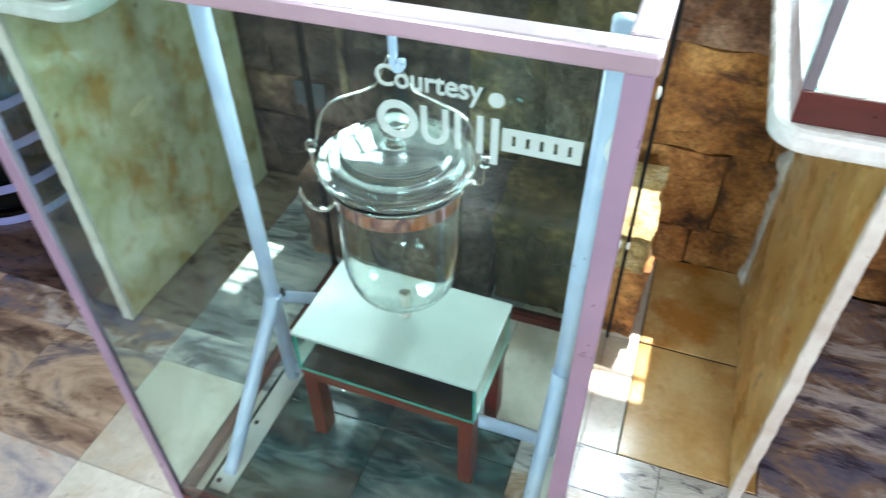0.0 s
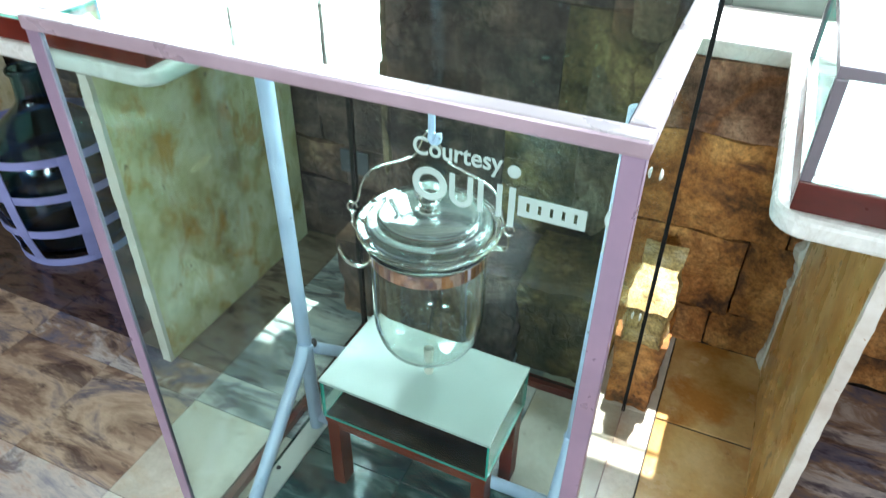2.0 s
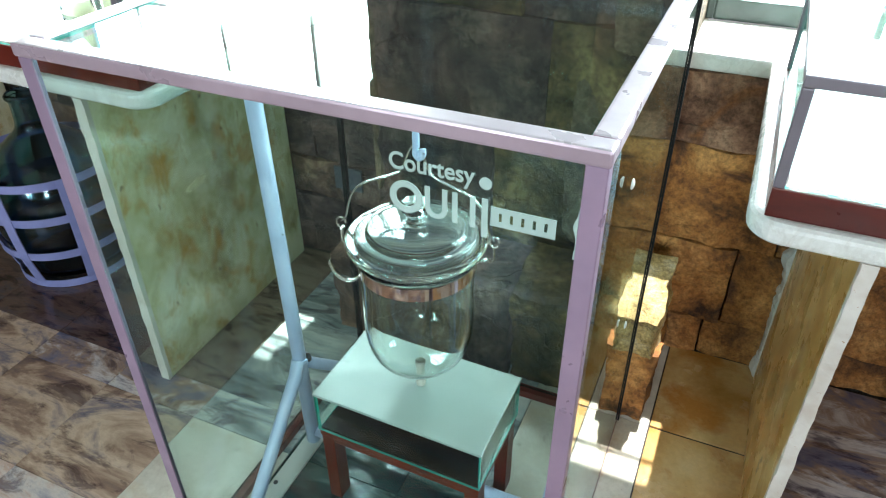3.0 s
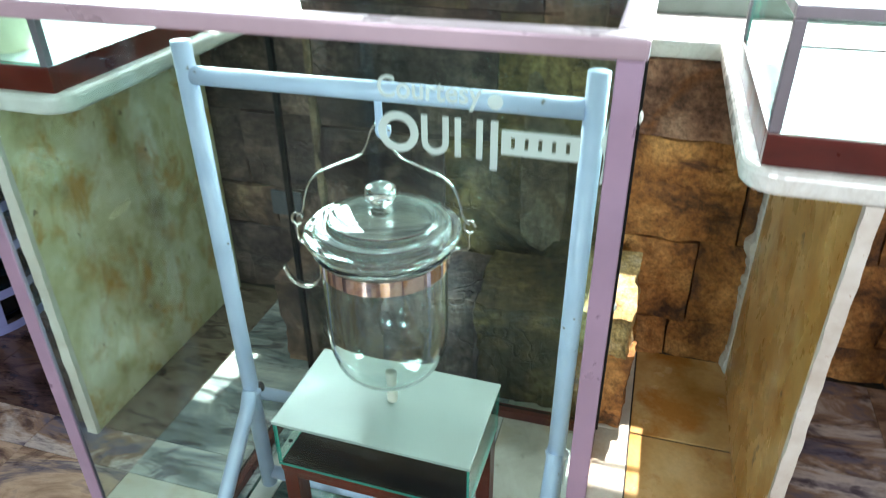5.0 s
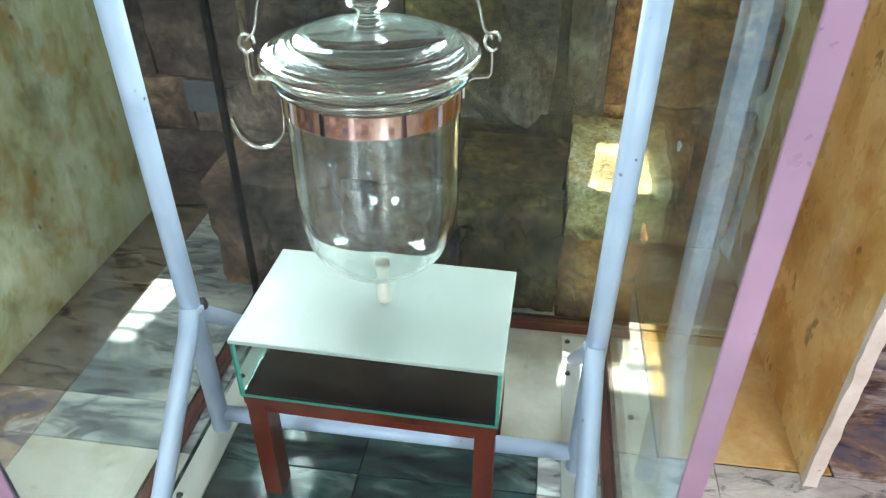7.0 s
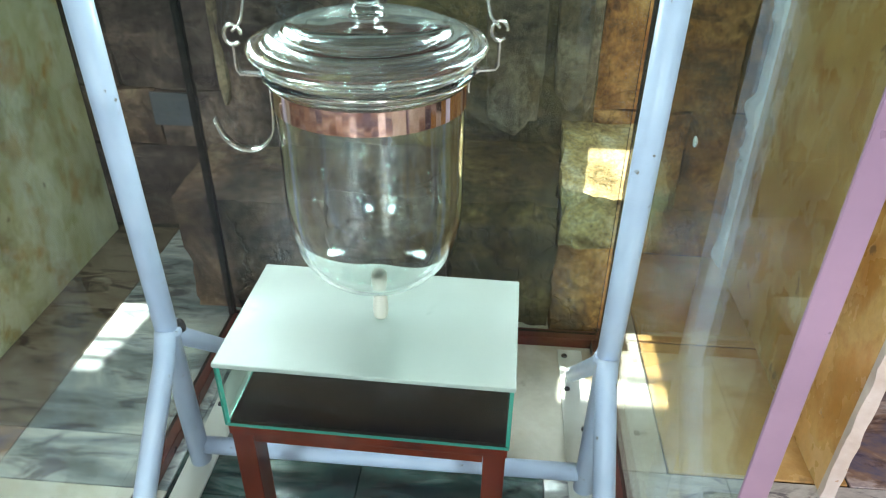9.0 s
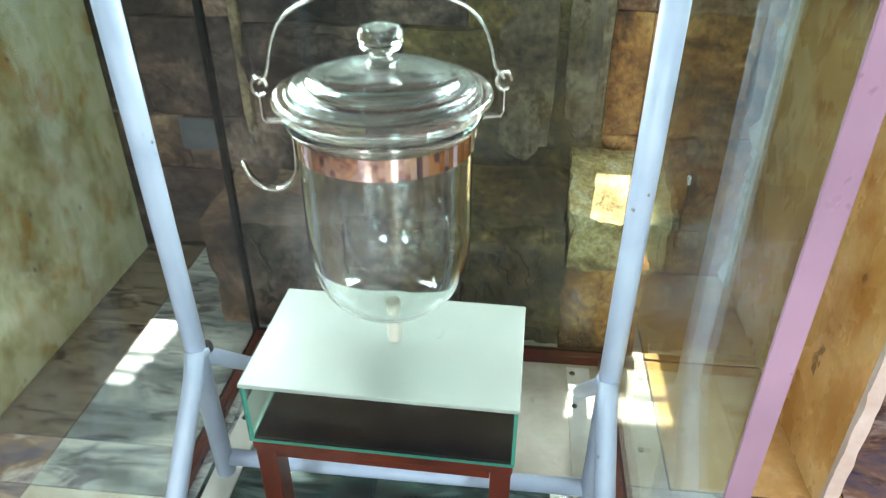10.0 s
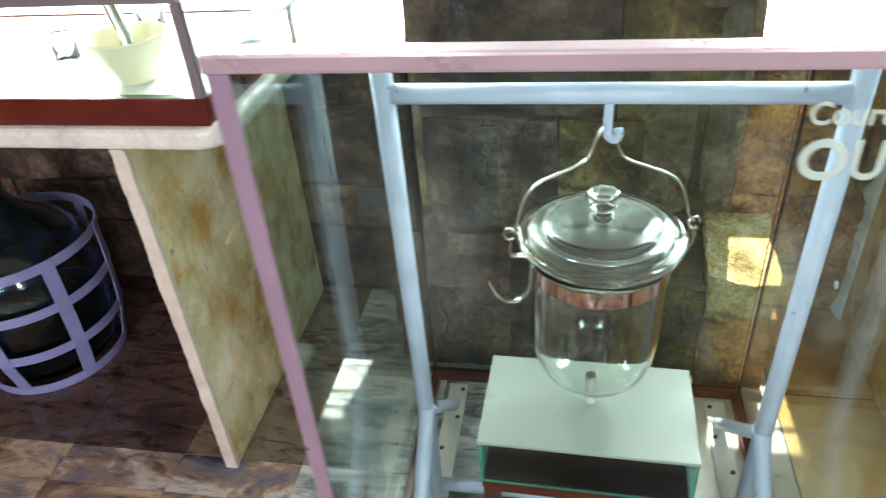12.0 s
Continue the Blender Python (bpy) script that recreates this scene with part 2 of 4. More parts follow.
def swirl(name, stops, scale, rot, rough=0.14):
    """Figured marble: long twisted clouds of several colours, thin dark seams."""
    m = mat(name, stops[1][1], rough)
    v = coords(m, (1, 2.8, 1), 9.0, (0, 0, rot))
    n = noise_tex(m, v, scale, 9, 0.64, 0.8)
    c = ramp(m, n, stops)
    dk = ramp(m, noise_tex(m, v, scale * 2.2, 8, 0.66, 0.9), [(0.38, (0.24, 0.22, 0.28)), (0.47, (1, 1, 1))])
    c = mixc(m, 0.8, c, dk, 'MULTIPLY')
    fine = noise_tex(m, v, scale * 14, 5, 0.7)
    c = mixc(m, 0.4, c, ramp(m, fine, [(0.3, (0.55, 0.55, 0.57)), (0.7, (1, 1, 1))]), 'MULTIPLY')
    bump(m, fine, 0.04, 0.001)
    return finish(m, c, ramp(m, noise_tex(m, v, scale * 2, 5), [(0.3, (rough * 0.6,) * 3), (0.7, (rough * 1.8,) * 3)]))


M_TILE = [
    swirl("grey_marble_tile", [(0.30, (0.05, 0.055, 0.10)), (0.42, (0.20, 0.18, 0.24)), (0.50, (0.37, 0.25, 0.18)), (0.57, (0.70, 0.62, 0.58)), (0.65, (0.24, 0.20, 0.24)), (0.75, (0.08, 0.075, 0.115))], 2.3, 0.7),
    swirl("tan_marble_tile", [(0.30, (0.08, 0.065, 0.085)), (0.42, (0.32, 0.205, 0.15)), (0.51, (0.62, 0.45, 0.33)), (0.60, (0.19, 0.16, 0.20)), (0.72, (0.74, 0.63, 0.52))], 2.3, 0.5),
    mottled("cream_marble_tile", ((0.54, 0.49, 0.41), (0.71, 0.67, 0.59), (0.80, 0.78, 0.72)), (0.58, 0.47, 0.34), 3.5, 0.16, 9.0, 0.3),
    swirl("blue_grey_marble_tile", [(0.28, (0.09, 0.11, 0.12)), (0.42, (0.27, 0.31, 0.32)), (0.52, (0.52, 0.55, 0.54)), (0.62, (0.70, 0.70, 0.66)), (0.75, (0.24, 0.29, 0.32))], 2.9, -0.5),
    mottled("orange_marble_tile", ((0.43, 0.22, 0.06), (0.63, 0.40, 0.155), (0.75, 0.57, 0.31)), (0.48, 0.20, 0.04), 3.0, 0.16, 9.0, 0.4),
]
M_TILE.append(swirl("dark_green_marble_tile", [(0.28, (0.003, 0.012, 0.012)), (0.42, (0.010, 0.034, 0.033)), (0.52, (0.026, 0.080, 0.074)), (0.60, (0.10, 0.17, 0.155)), (0.68, (0.022, 0.060, 0.056)), (0.78, (0.005, 0.020, 0.020))], 5.0, -0.5))
M_TILE[5].node_tree.nodes["Principled BSDF"].inputs["Specular IOR Level"].default_value = 0.22
M_TILE.append(swirl("white_black_veined_tile", [(0.28, (0.10, 0.10, 0.11)), (0.40, (0.50, 0.48, 0.45)), (0.52, (0.68, 0.66, 0.62)), (0.64, (0.60, 0.57, 0.53)), (0.75, (0.20, 0.19, 0.19))], 6.0, 0.3))
# red-brown tones darkened: the counter's shade is put into the tile colour
M_TILE.append(swirl("shaded_red_brown_marble_tile", [(0.28, (0.022, 0.014, 0.016)), (0.42, (0.07, 0.04, 0.04)), (0.52, (0.13, 0.075, 0.06)), (0.62, (0.08, 0.06, 0.07)), (0.75, (0.20, 0.13, 0.10))], 4.5, 0.5))
# olive tones darkened to hold the slab's shadow and dark reflection
M_TILE.append(swirl("shaded_olive_marble_tile", [(0.28, (0.06, 0.045, 0.032)), (0.42, (0.15, 0.115, 0.085)), (0.52, (0.24, 0.19, 0.14)), (0.62, (0.17, 0.125, 0.095)), (0.75, (0.34, 0.29, 0.23))], 4.0, 0.4))
M_TILE.append(swirl("white_streaked_violet_tile", [(0.28, (0.15, 0.16, 0.25)), (0.40, (0.42, 0.38, 0.43)), (0.50, (0.72, 0.63, 0.58)), (0.58, (0.60, 0.42, 0.34)), (0.66, (0.74, 0.70, 0.70)), (0.76, (0.22, 0.21, 0.30))], 2.6, 0.9))
# tones lifted and gilded: sun patch and warm bounce put into the colour
M_LIME = rock("sunlit_gold_limestone", ((0.22, 0.13, 0.035), (0.68, 0.49, 0.20), (0.90, 0.81, 0.57)), (0.17, 0.09, 0.025), 0.45, 11, 0.62, 0.6)
M_GROUT = rock("dark_grout", ((0.05, 0.045, 0.04), (0.09, 0.08, 0.07), (0.13, 0.12, 0.10)), (0.06, 0.05, 0.04), 0.9, 30)
M_ROCK = rock("brown_stone", ((0.035, 0.020, 0.017), (0.16, 0.088, 0.062), (0.40, 0.25, 0.15)), (0.07, 0.034, 0.026), 0.8, 5.0)
M_ROCKP = rock("purple_brown_stone", ((0.026, 0.016, 0.015), (0.108, 0.067, 0.058), (0.30, 0.195, 0.145)), (0.048, 0.026, 0.024), 0.8, 5.0)
M_ROCKO = rock("ochre_stone", ((0.07, 0.028, 0.011), (0.46, 0.185, 0.043), (0.76, 0.39, 0.12)), (0.15, 0.062, 0.026), 0.75, 6.5, 0.57, 0.35)
M_ROCKG = rock("mossy_stone", ((0.036, 0.025, 0.009), (0.15, 0.098, 0.034), (0.38, 0.25, 0.10)), (0.07, 0.052, 0.014), 0.8, 5.0)
M_ROCKR = rock("pinkish_stone", ((0.12, 0.05, 0.03), (0.38, 0.20, 0.12), (0.58, 0.37, 0.24)), (0.30, 0.11, 0.03), 0.8, 6.0)
M_PALE = rock("pale_plaster_stone", ((0.11, 0.075, 0.048), (0.23, 0.165, 0.10), (0.40, 0.29, 0.18)), (0.14, 0.09, 0.04), 0.85, 6, cracks=0.3)
M_MORTAR = rock("mortar", ((0.10, 0.07, 0.045), (0.18, 0.13, 0.08), (0.26, 0.20, 0.13)), (0.05, 0.045, 0.04), 0.95, 16)
M_PLASTER = painted("wall_plaster", (0.085, 0.065, 0.05), (0.055, 0.045, 0.04), 0.8, 3, (0.35, 0.33, 0.32), 0.75)
M_CEIL = painted("ceiling_paint", (0.18, 0.17, 0.145), (0.13, 0.12, 0.105), 0.85, 2, (0.42, 0.42, 0.42), 0.8)
M_FRAME = painted("dark_green_paint", (0.06, 0.085, 0.075), (0.04, 0.055, 0.05), 0.4, 10, (0.35, 0.16, 0.05), 0.70)
M_DEMI = solid_glass("dark_green_glass", (0.24, 0.46, 0.54), 0.02)
M_BASKET = painted("blue_lavender_strap", (0.28, 0.30, 0.58), (0.20, 0.22, 0.45), 0.45, 12, (0.12, 0.09, 0.08), 0.70)
M_SOCKET = painted("grey_blue_plastic", (0.075, 0.08, 0.095), (0.055, 0.06, 0.07), 0.45, 8, (0.08, 0.07, 0.07), 0.78)
M_PALE_SPOT = painted("pale_yellow", (0.88, 0.82, 0.56), (0.80, 0.70, 0.42), 0.5, 40, (0.5, 0.35, 0.15), 0.75)
M_BOWL = mat("cream_glaze", (0.74, 0.68, 0.50), 0.25)
M_POST = painted("dull_violet_metal", (0.22, 0.19, 0.22), (0.16, 0.14, 0.16), 0.4, 9, (0.10, 0.09, 0.10), 0.75, 0.3)
M_BED = painted("white_cloth_board", (0.80, 0.80, 0.78), (0.74, 0.74, 0.72), 0.8, 6, (0.68, 0.66, 0.62), 0.8)


# ---- mesh helpers ----
def mesh_of(bm, name, mats, smooth=False):
    me = bpy.data.meshes.new(name)
    bmesh.ops.recalc_face_normals(bm, faces=bm.faces[:])
    bm.to_mesh(me)
    bm.free()
    for m in (mats if isinstance(mats, (list, tuple)) else [mats]):
        me.materials.append(m)
    if smooth:
        for p in me.polygons:
            p.use_smooth = True
    return me


def part(name, bm, material, parent=None, label="", smooth=False):
    ob = new(name, mesh_of(bm, name, material, smooth))
    if parent is not None:
        ob.parent = parent
    if label:
        tagged(ob, label)
    return ob


def thing(name, label, category, at=(0, 0, 0), turn=0.0, group="", kind=""):
    ob = new(name)
    ob.matrix_basis = pose(*at, 0, 0, turn)
    ob.empty_display_size = 0.05
    return tagged(ob, label, category, group, kind)


def box(x0, x1, y0, y1, z0, z1, bevel=0.0, seg=2, bm=None):
    own = bm is None
    b2 = bmesh.new()
    bmesh.ops.create_cube(b2, size=1.0)
    for v in b2.verts:
        v.co = Vector(((x0 + x1) / 2 + v.co.x * (x1 - x0), (y0 + y1) / 2 + v.co.y * (y1 - y0), (z0 + z1) / 2 + v.co.z * (z1 - z0)))
    if bevel:
        bmesh.ops.bevel(b2, geom=b2.edges[:], offset=bevel, segments=seg, affect='EDGES', profile=0.6)
    if own:
        return b2
    merge(bm, b2)
    return bm


def merge(bm, b2):
    me = bpy.data.meshes.new("tmp")
    b2.to_mesh(me)
    b2.free()
    bm.from_mesh(me)
    bpy.data.meshes.remove(me)


def tube(points, radius, seg=14, flat=1.0, cap=True):
    """A round (or flattened) bar swept along points."""
    bm = bmesh.new()
    pts = [Vector(p) for p in points]
    rings = []
    prev = None
    for i, p in enumerate(pts):
        d = (pts[min(i + 1, len(pts) - 1)] - pts[max(i - 1, 0)]).normalized()
        if prev is None:
            ref = Vector((0, 1, 0)) if abs(d.y) < 0.9 else Vector((1, 0, 0))
            u = d.cross(ref).normalized()
        else:
            u = (prev - d * prev.dot(d)).normalized()
        prev = u
        w = d.cross(u)
        rr = radius[i] if isinstance(radius, (list, tuple)) else radius
        rings.append([bm.verts.new(p + u * math.cos(a) * rr + w * math.sin(a) * rr * flat) for a in (2 * math.pi * k / seg for k in range(seg))])
    for a, b in zip(rings, rings[1:]):
        for k in range(seg):
            bm.faces.new((a[k], a[(k + 1) % seg], b[(k + 1) % seg], b[k]))
    if cap:
        bm.faces.new(rings[0][::-1])
        bm.faces.new(rings[-1])
    return bm


def smooth_path(points, n=6):
    """Catmull-Rom through the points."""
    P = [Vector(p) for p in points]
    P = [P[0] * 2 - P[1]] + P + [P[-1] * 2 - P[-2]]
    out = []
    for i in range(1, len(P) - 2):
        a, b, c, d = P[i - 1:i + 3]
        for k in range(n):
            t = k / n
            out.append(0.5 * ((2 * b) + (c - a) * t + (2 * a - 5 * b + 4 * c - d) * t * t + (3 * b - a - 3 * c + d) * t ** 3))
    out.append(P[-2])
    return out


def lathe(profile, seg=64, bm=None):
    """Turned form about z; points with r = 0 close it."""
    b2 = bmesh.new()
    rings = []
    for r, z in profile:
        if r < 1e-5:
            rings.append([b2.verts.new((0, 0, z))])
        else:
            rings.append([b2.verts.new((r * math.cos(2 * math.pi * k / seg), r * math.sin(2 * math.pi * k / seg), z)) for k in range(seg)])
    for a, b in zip(rings, rings[1:]):
        for k in range(seg):
            j = (k + 1) % seg
            if len(a) == 1 and len(b) == 1:
                continue
            if len(a) == 1:
                b2.faces.new((a[0], b[j], b[k]))
            elif len(b) == 1:
                b2.faces.new((a[k], a[j], b[0]))
            else:
                b2.faces.new((a[k], a[j], b[j], b[k]))
    return b2


def fine_profile(points, n=5):
    return [(max(0.0, p.x), p.y) for p in smooth_path([(r, z, 0) for r, z in points], n)]


def pane(name, x0, x1, y0, y1, z0, z1, parent, label="", glass=None, back_edge=None):
    """A glass sheet whose cut edges are green."""
    bm = box(x0, x1, y0, y1, z0, z1)
    dims = (x1 - x0, y1 - y0, z1 - z0)
    thin = dims.index(min(dims))
    bm.normal_update()
    for f in bm.faces:
        f.material_index = 0 if abs(f.normal[thin]) > 0.5 else 1
        if back_edge and f.material_index and (thin == 1 or f.normal.y > 0.5 or abs(f.normal.z) > 0.5):
            f.material_index = 2
    return part(name, bm, [glass or M_GLASS, M_GLASS_EDGE] + ([back_edge] if back_edge else []), parent, label)


# ---- structure ----
WALL_Y, PIER_Y = 1.11, 1.00
SILL = 0.845


def holed_wall(name, y0, y1, x0, x1, z1, holes, material, label):
    """A thick wall along x with rectangular openings (x0, x1, z0, z1)."""
    bm = bmesh.new()
    edge = x0
    for a, b, c, d in sorted(holes):
        box(edge, a, y0, y1, 0, z1, bm=bm)
        if c > 0:
            box(a, b, y0, y1, 0, c, bm=bm)
        box(a, b, y0, y1, d, z1, bm=bm)
        edge = b
    box(edge, x1, y0, y1, 0, z1, bm=bm)
    return tagged(part(name, bm, material), label, "wall", kind="structure")


X0, X1, Y0 = -2.6, 3.4, -3.2
WINDOWS_N = [(-1.65, -0.075, 0.84, 2.56), (0.755, 2.33, 0.84, 2.55)]
WINDOWS_S = [(-1.4, 0.2, 1.0, 2.4), (1.2, 2.8, 1.0, 2.4)]
wall_north = holed_wall("wall_north", 1.15, 1.50, X0, X1, 2.8, WINDOWS_N, M_MORTAR, "thick rubble stone wall with two deep window openings")
wall_south = holed_wall("wall_south", Y0 - 0.35, Y0, X0, X1, 2.8, WINDOWS_S, M_PLASTER, "plain plastered wall with two windows")
for nm, a, b in (("wall_west", X0 - 0.3, X0), ("wall_east", X1, X1 + 0.3)):
    tagged(part(nm, box(a, b, Y0 - 0.35, 1.5, 0, 2.8), M_PLASTER), "plain plastered side wall of the hall", "wall", kind="structure")
tagged(part("ceiling", box(X0 - 0.3, X1 + 0.3, Y0 - 0.35, 1.5, 2.8, 3.0), M_CEIL), "plain pale painted ceiling", "ceiling", kind="structure")
tagged(part("ground", box(-60, 60, -60, 60, -0.42, -0.40), M_GROUT), "dusty ground outside the building", "ground", kind="structure")
floor = tagged(part("floor", box(X0 - 0.3, X1 + 0.3, Y0 - 0.35, 1.5, -0.12, -0.005), M_GROUT), "polished marble tile floor in grey, tan and cream", "floor", kind="structure")


def window(name, x0, x1, z0, z1, y, depth_label, bars=(0.42,)):
    """Painted steel window: frame, bars, glass panes."""
    w = thing(name, depth_label, "window", (0, 0, 0), kind="structure")
    t = 0.020
    part("window_frame", box(x0, x0 + t, y - 0.03, y + 0.03, z0, z1, 0.004), M_FRAME, w)
    part("window_frame", box(x1 - t, x1, y - 0.03, y + 0.03, z0, z1, 0.004), M_FRAME, w)
    part("window_frame", box(x0 + t, x1 - t, y - 0.03, y + 0.03, z0, z0 + 0.055, 0.004), M_FRAME, w)
    part("window_frame", box(x0 + t, x1 - t, y - 0.03, y + 0.03, z1 - t, z1, 0.004), M_FRAME, w)
    n = 4
    step = (x1 - x0 - 2 * t) / n
    for i in range(1, n):
        xc = x0 + t + i * step
        part("mullion", box(xc - 0.008, xc + 0.008, y - 0.018, y + 0.018, z0 + t, z1 - t, 0.003), M_WHITEBAR, w)
    for zc in (z0 + (z1 - z0) * q for q in bars):
        part("glazing_bar", box(x0 + t, x1 - t, y - 0.006, y + 0.006, zc - 0.006, zc + 0.006, 0.001), M_WHITEBAR, w)
    for i in range(n):
        xa, xb = x0 + t + i * step + 0.015, x0 + t + (i + 1) * step - 0.015
        p = pane("pane", xa, xb, y + 0.014, y + 0.018, z0 + t, z1 - t, w)
        p.visible_shadow = False
    return w


window("window_1", -1.65, -0.075, 0.885, 2.56, 1.40, "dark green steel window with daylight behind it", (0.42, 0.684, 0.777))
window("window_2", 0.755, 2.33, 0.885, 2.55, 1.40, "dark green steel window with daylight behind it", (0.42, 0.72))
window("window_3", -1.4, 0.2, 1.0, 2.4, Y0 - 0.2, "tall steel window in the far wall")
window("window_4", 1.2, 2.8, 1.0, 2.4, Y0 - 0.2, "tall steel window in the far wall")
for nm, a, b in (("sill_1", -1.66, -0.062), ("sill_2", 0.750, 2.34)):
    tagged(part(nm, box(a, b, 1.105, 1.37, 0.842, 0.884, 0.006), M_COUNTER), "white marble window sill in bright sun", "sill", kind="structure")


# ---- counters with marble uprights ----
def counter(x0, x1, y0, y1, z0, z1, label, round_left):
    """A white marble worktop with rounded front corner and edge."""
    bm = bmesh.new()
    r, pts = 0.055, []
    cx = x0 + r if round_left else x1 - r
    arc = [(cx + r * math.cos(a), y0 + r + r * math.sin(a)) for a in (math.pi * (1.0 + 0.5 * k / 8) if round_left else math.pi * (1.5 + 0.5 * k / 8) for k in range(9))]
    pts = ([(x0, y1)] + arc + [(x1, y0), (x1, y1)]) if round_left else ([(x0, y1), (x0, y0)] + arc + [(x1, y1)])
    f = bm.faces.new([bm.verts.new((x, y, z0)) for x, y in pts])
    ext = bmesh.ops.extrude_face_region(bm, geom=[f])
    for v in ext["geom"]:
        if isinstance(v, bmesh.types.BMVert):
            v.co.z = z1
    bm.normal_update()
    long_edges = [e for e in bm.edges if abs(e.verts[0].co.z - e.verts[1].co.z) < 1e-6]
    bmesh.ops.bevel(bm, geom=long_edges, offset=0.012, segments=3, affect='EDGES', profile=0.5)
    return tagged(part("counter", bm, M_COUNTER), label, "counter", "marble counters along the wall")


counter(0.935, 2.9, 0.385, 1.10, 0.848, 0.888, "white marble counter with rounded corner on honey marble uprights", True)
counter(-2.3, -0.222, 0.385, 1.10, 0.848, 0.888, "white marble counter carried by pale veined marble slabs", False)


def upright(x0, x1, face, label):
    """A standing marble slab with a rough white front edge."""
    s = thing("marble_upright", label, "support slab", (0, 0, 0), group="uprights under the counters")
    part("slab", box(x0, x1, 0.405, 1.09, 0, 0.847, 0.003), face, s)
    bm = box(x0 - 0.001, x1 + 0.001, 0.392, 0.4048, 0, 0.847)
    bmesh.ops.subdivide_edges(bm, edges=[e for e in bm.edges if abs(e.verts[0].co.z - e.verts[1].co.z) > 0.5], cuts=60)
    for v in bm.verts:
        if v.co.y < 0.40:
            v.co.x += 0.0022 * noise.noise(v.co * 22) + 0.0015 * noise.noise(v.co * 70)
            v.co.y += 0.003 * noise.noise(v.co * 30 + Vector((5, 1, 2)))
    part("front_edge", bm, M_EDGE, s, "rough whitish broken edge")
    return s


def mortar_bead(slab, x, side):
    """Broken white mortar that fills the corner of slab and wall."""
    bm = bmesh.new()
    rows = []
    for k in range(121):
        z = 0.001 + 0.845 * k / 120
        q = noise.noise(Vector((x * 9, 3.1, z * 14))) + 0.6 * noise.noise(Vector((x * 5, 7.7, z * 55)))
        w = 0.006 + 0.022 * max(0.0, q + 0.15)
        rows.append([bm.verts.new(v) for v in ((x, 1.060, z), (x + side * w * 0.5, 1.064, z), (x + side * w, 1.084, z), (x + side * w * 0.9, 1.102, z), (x, 1.102, z))])
    for a, b in zip(rows, rows[1:]):
        for k in range(5):
            bm.faces.new((a[k], a[(k + 1) % 5], b[(k + 1) % 5], b[k]))
    bm.faces.new(rows[0])
    bm.faces.new(rows[-1])
    part("mortar_bead", bm, M_COUNTER, slab, "flaking white mortar joint")


def slab_spot(slab, x, y, z):
    """A pale, slightly raised spot on the slab's face."""
    bm = bmesh.new()
    rim = []
    for k in range(22):
        a = 2 * math.pi * k / 22
        q = 1 + 0.35 * noise.noise(Vector((math.cos(a) * 2, math.sin(a) * 2, 4.0)))
        rim.append((0.046 * q * math.cos(a), 0.013 * q * math.sin(a) + 0.004 * math.cos(a)))
    outer = [bm.verts.new((x, y + u, z + v)) for u, v in rim]
    inner = [bm.verts.new((x + 0.0022, y + u * 0.8, z + v * 0.8)) for u, v in rim]
    for k in range(22):
        bm.faces.new((outer[k], outer[(k + 1) % 22], inner[(k + 1) % 22], inner[k]))
    bm.faces.new(inner)
    part("chipped_spot", bm, M_PALE_SPOT, slab, "small pale yellow spot")


slab_west = upright(-0.442, -0.415, M_SLABW, "pale green and yellow marble slab standing under the counter")
slab_east = upright(1.101, 1.122, M_SLAB, "honey yellow marble slab standing under the counter")
mortar_bead(slab_east, 1.101, -1)
slab_spot(slab_west, -0.4148, 0.662, 0.50)
upright(-1.75, -1.722, M_SLABW, "pale green and yellow marble slab standing under the counter")
upright(2.30, 2.328, M_SLAB, "honey yellow marble slab standing under the counter")


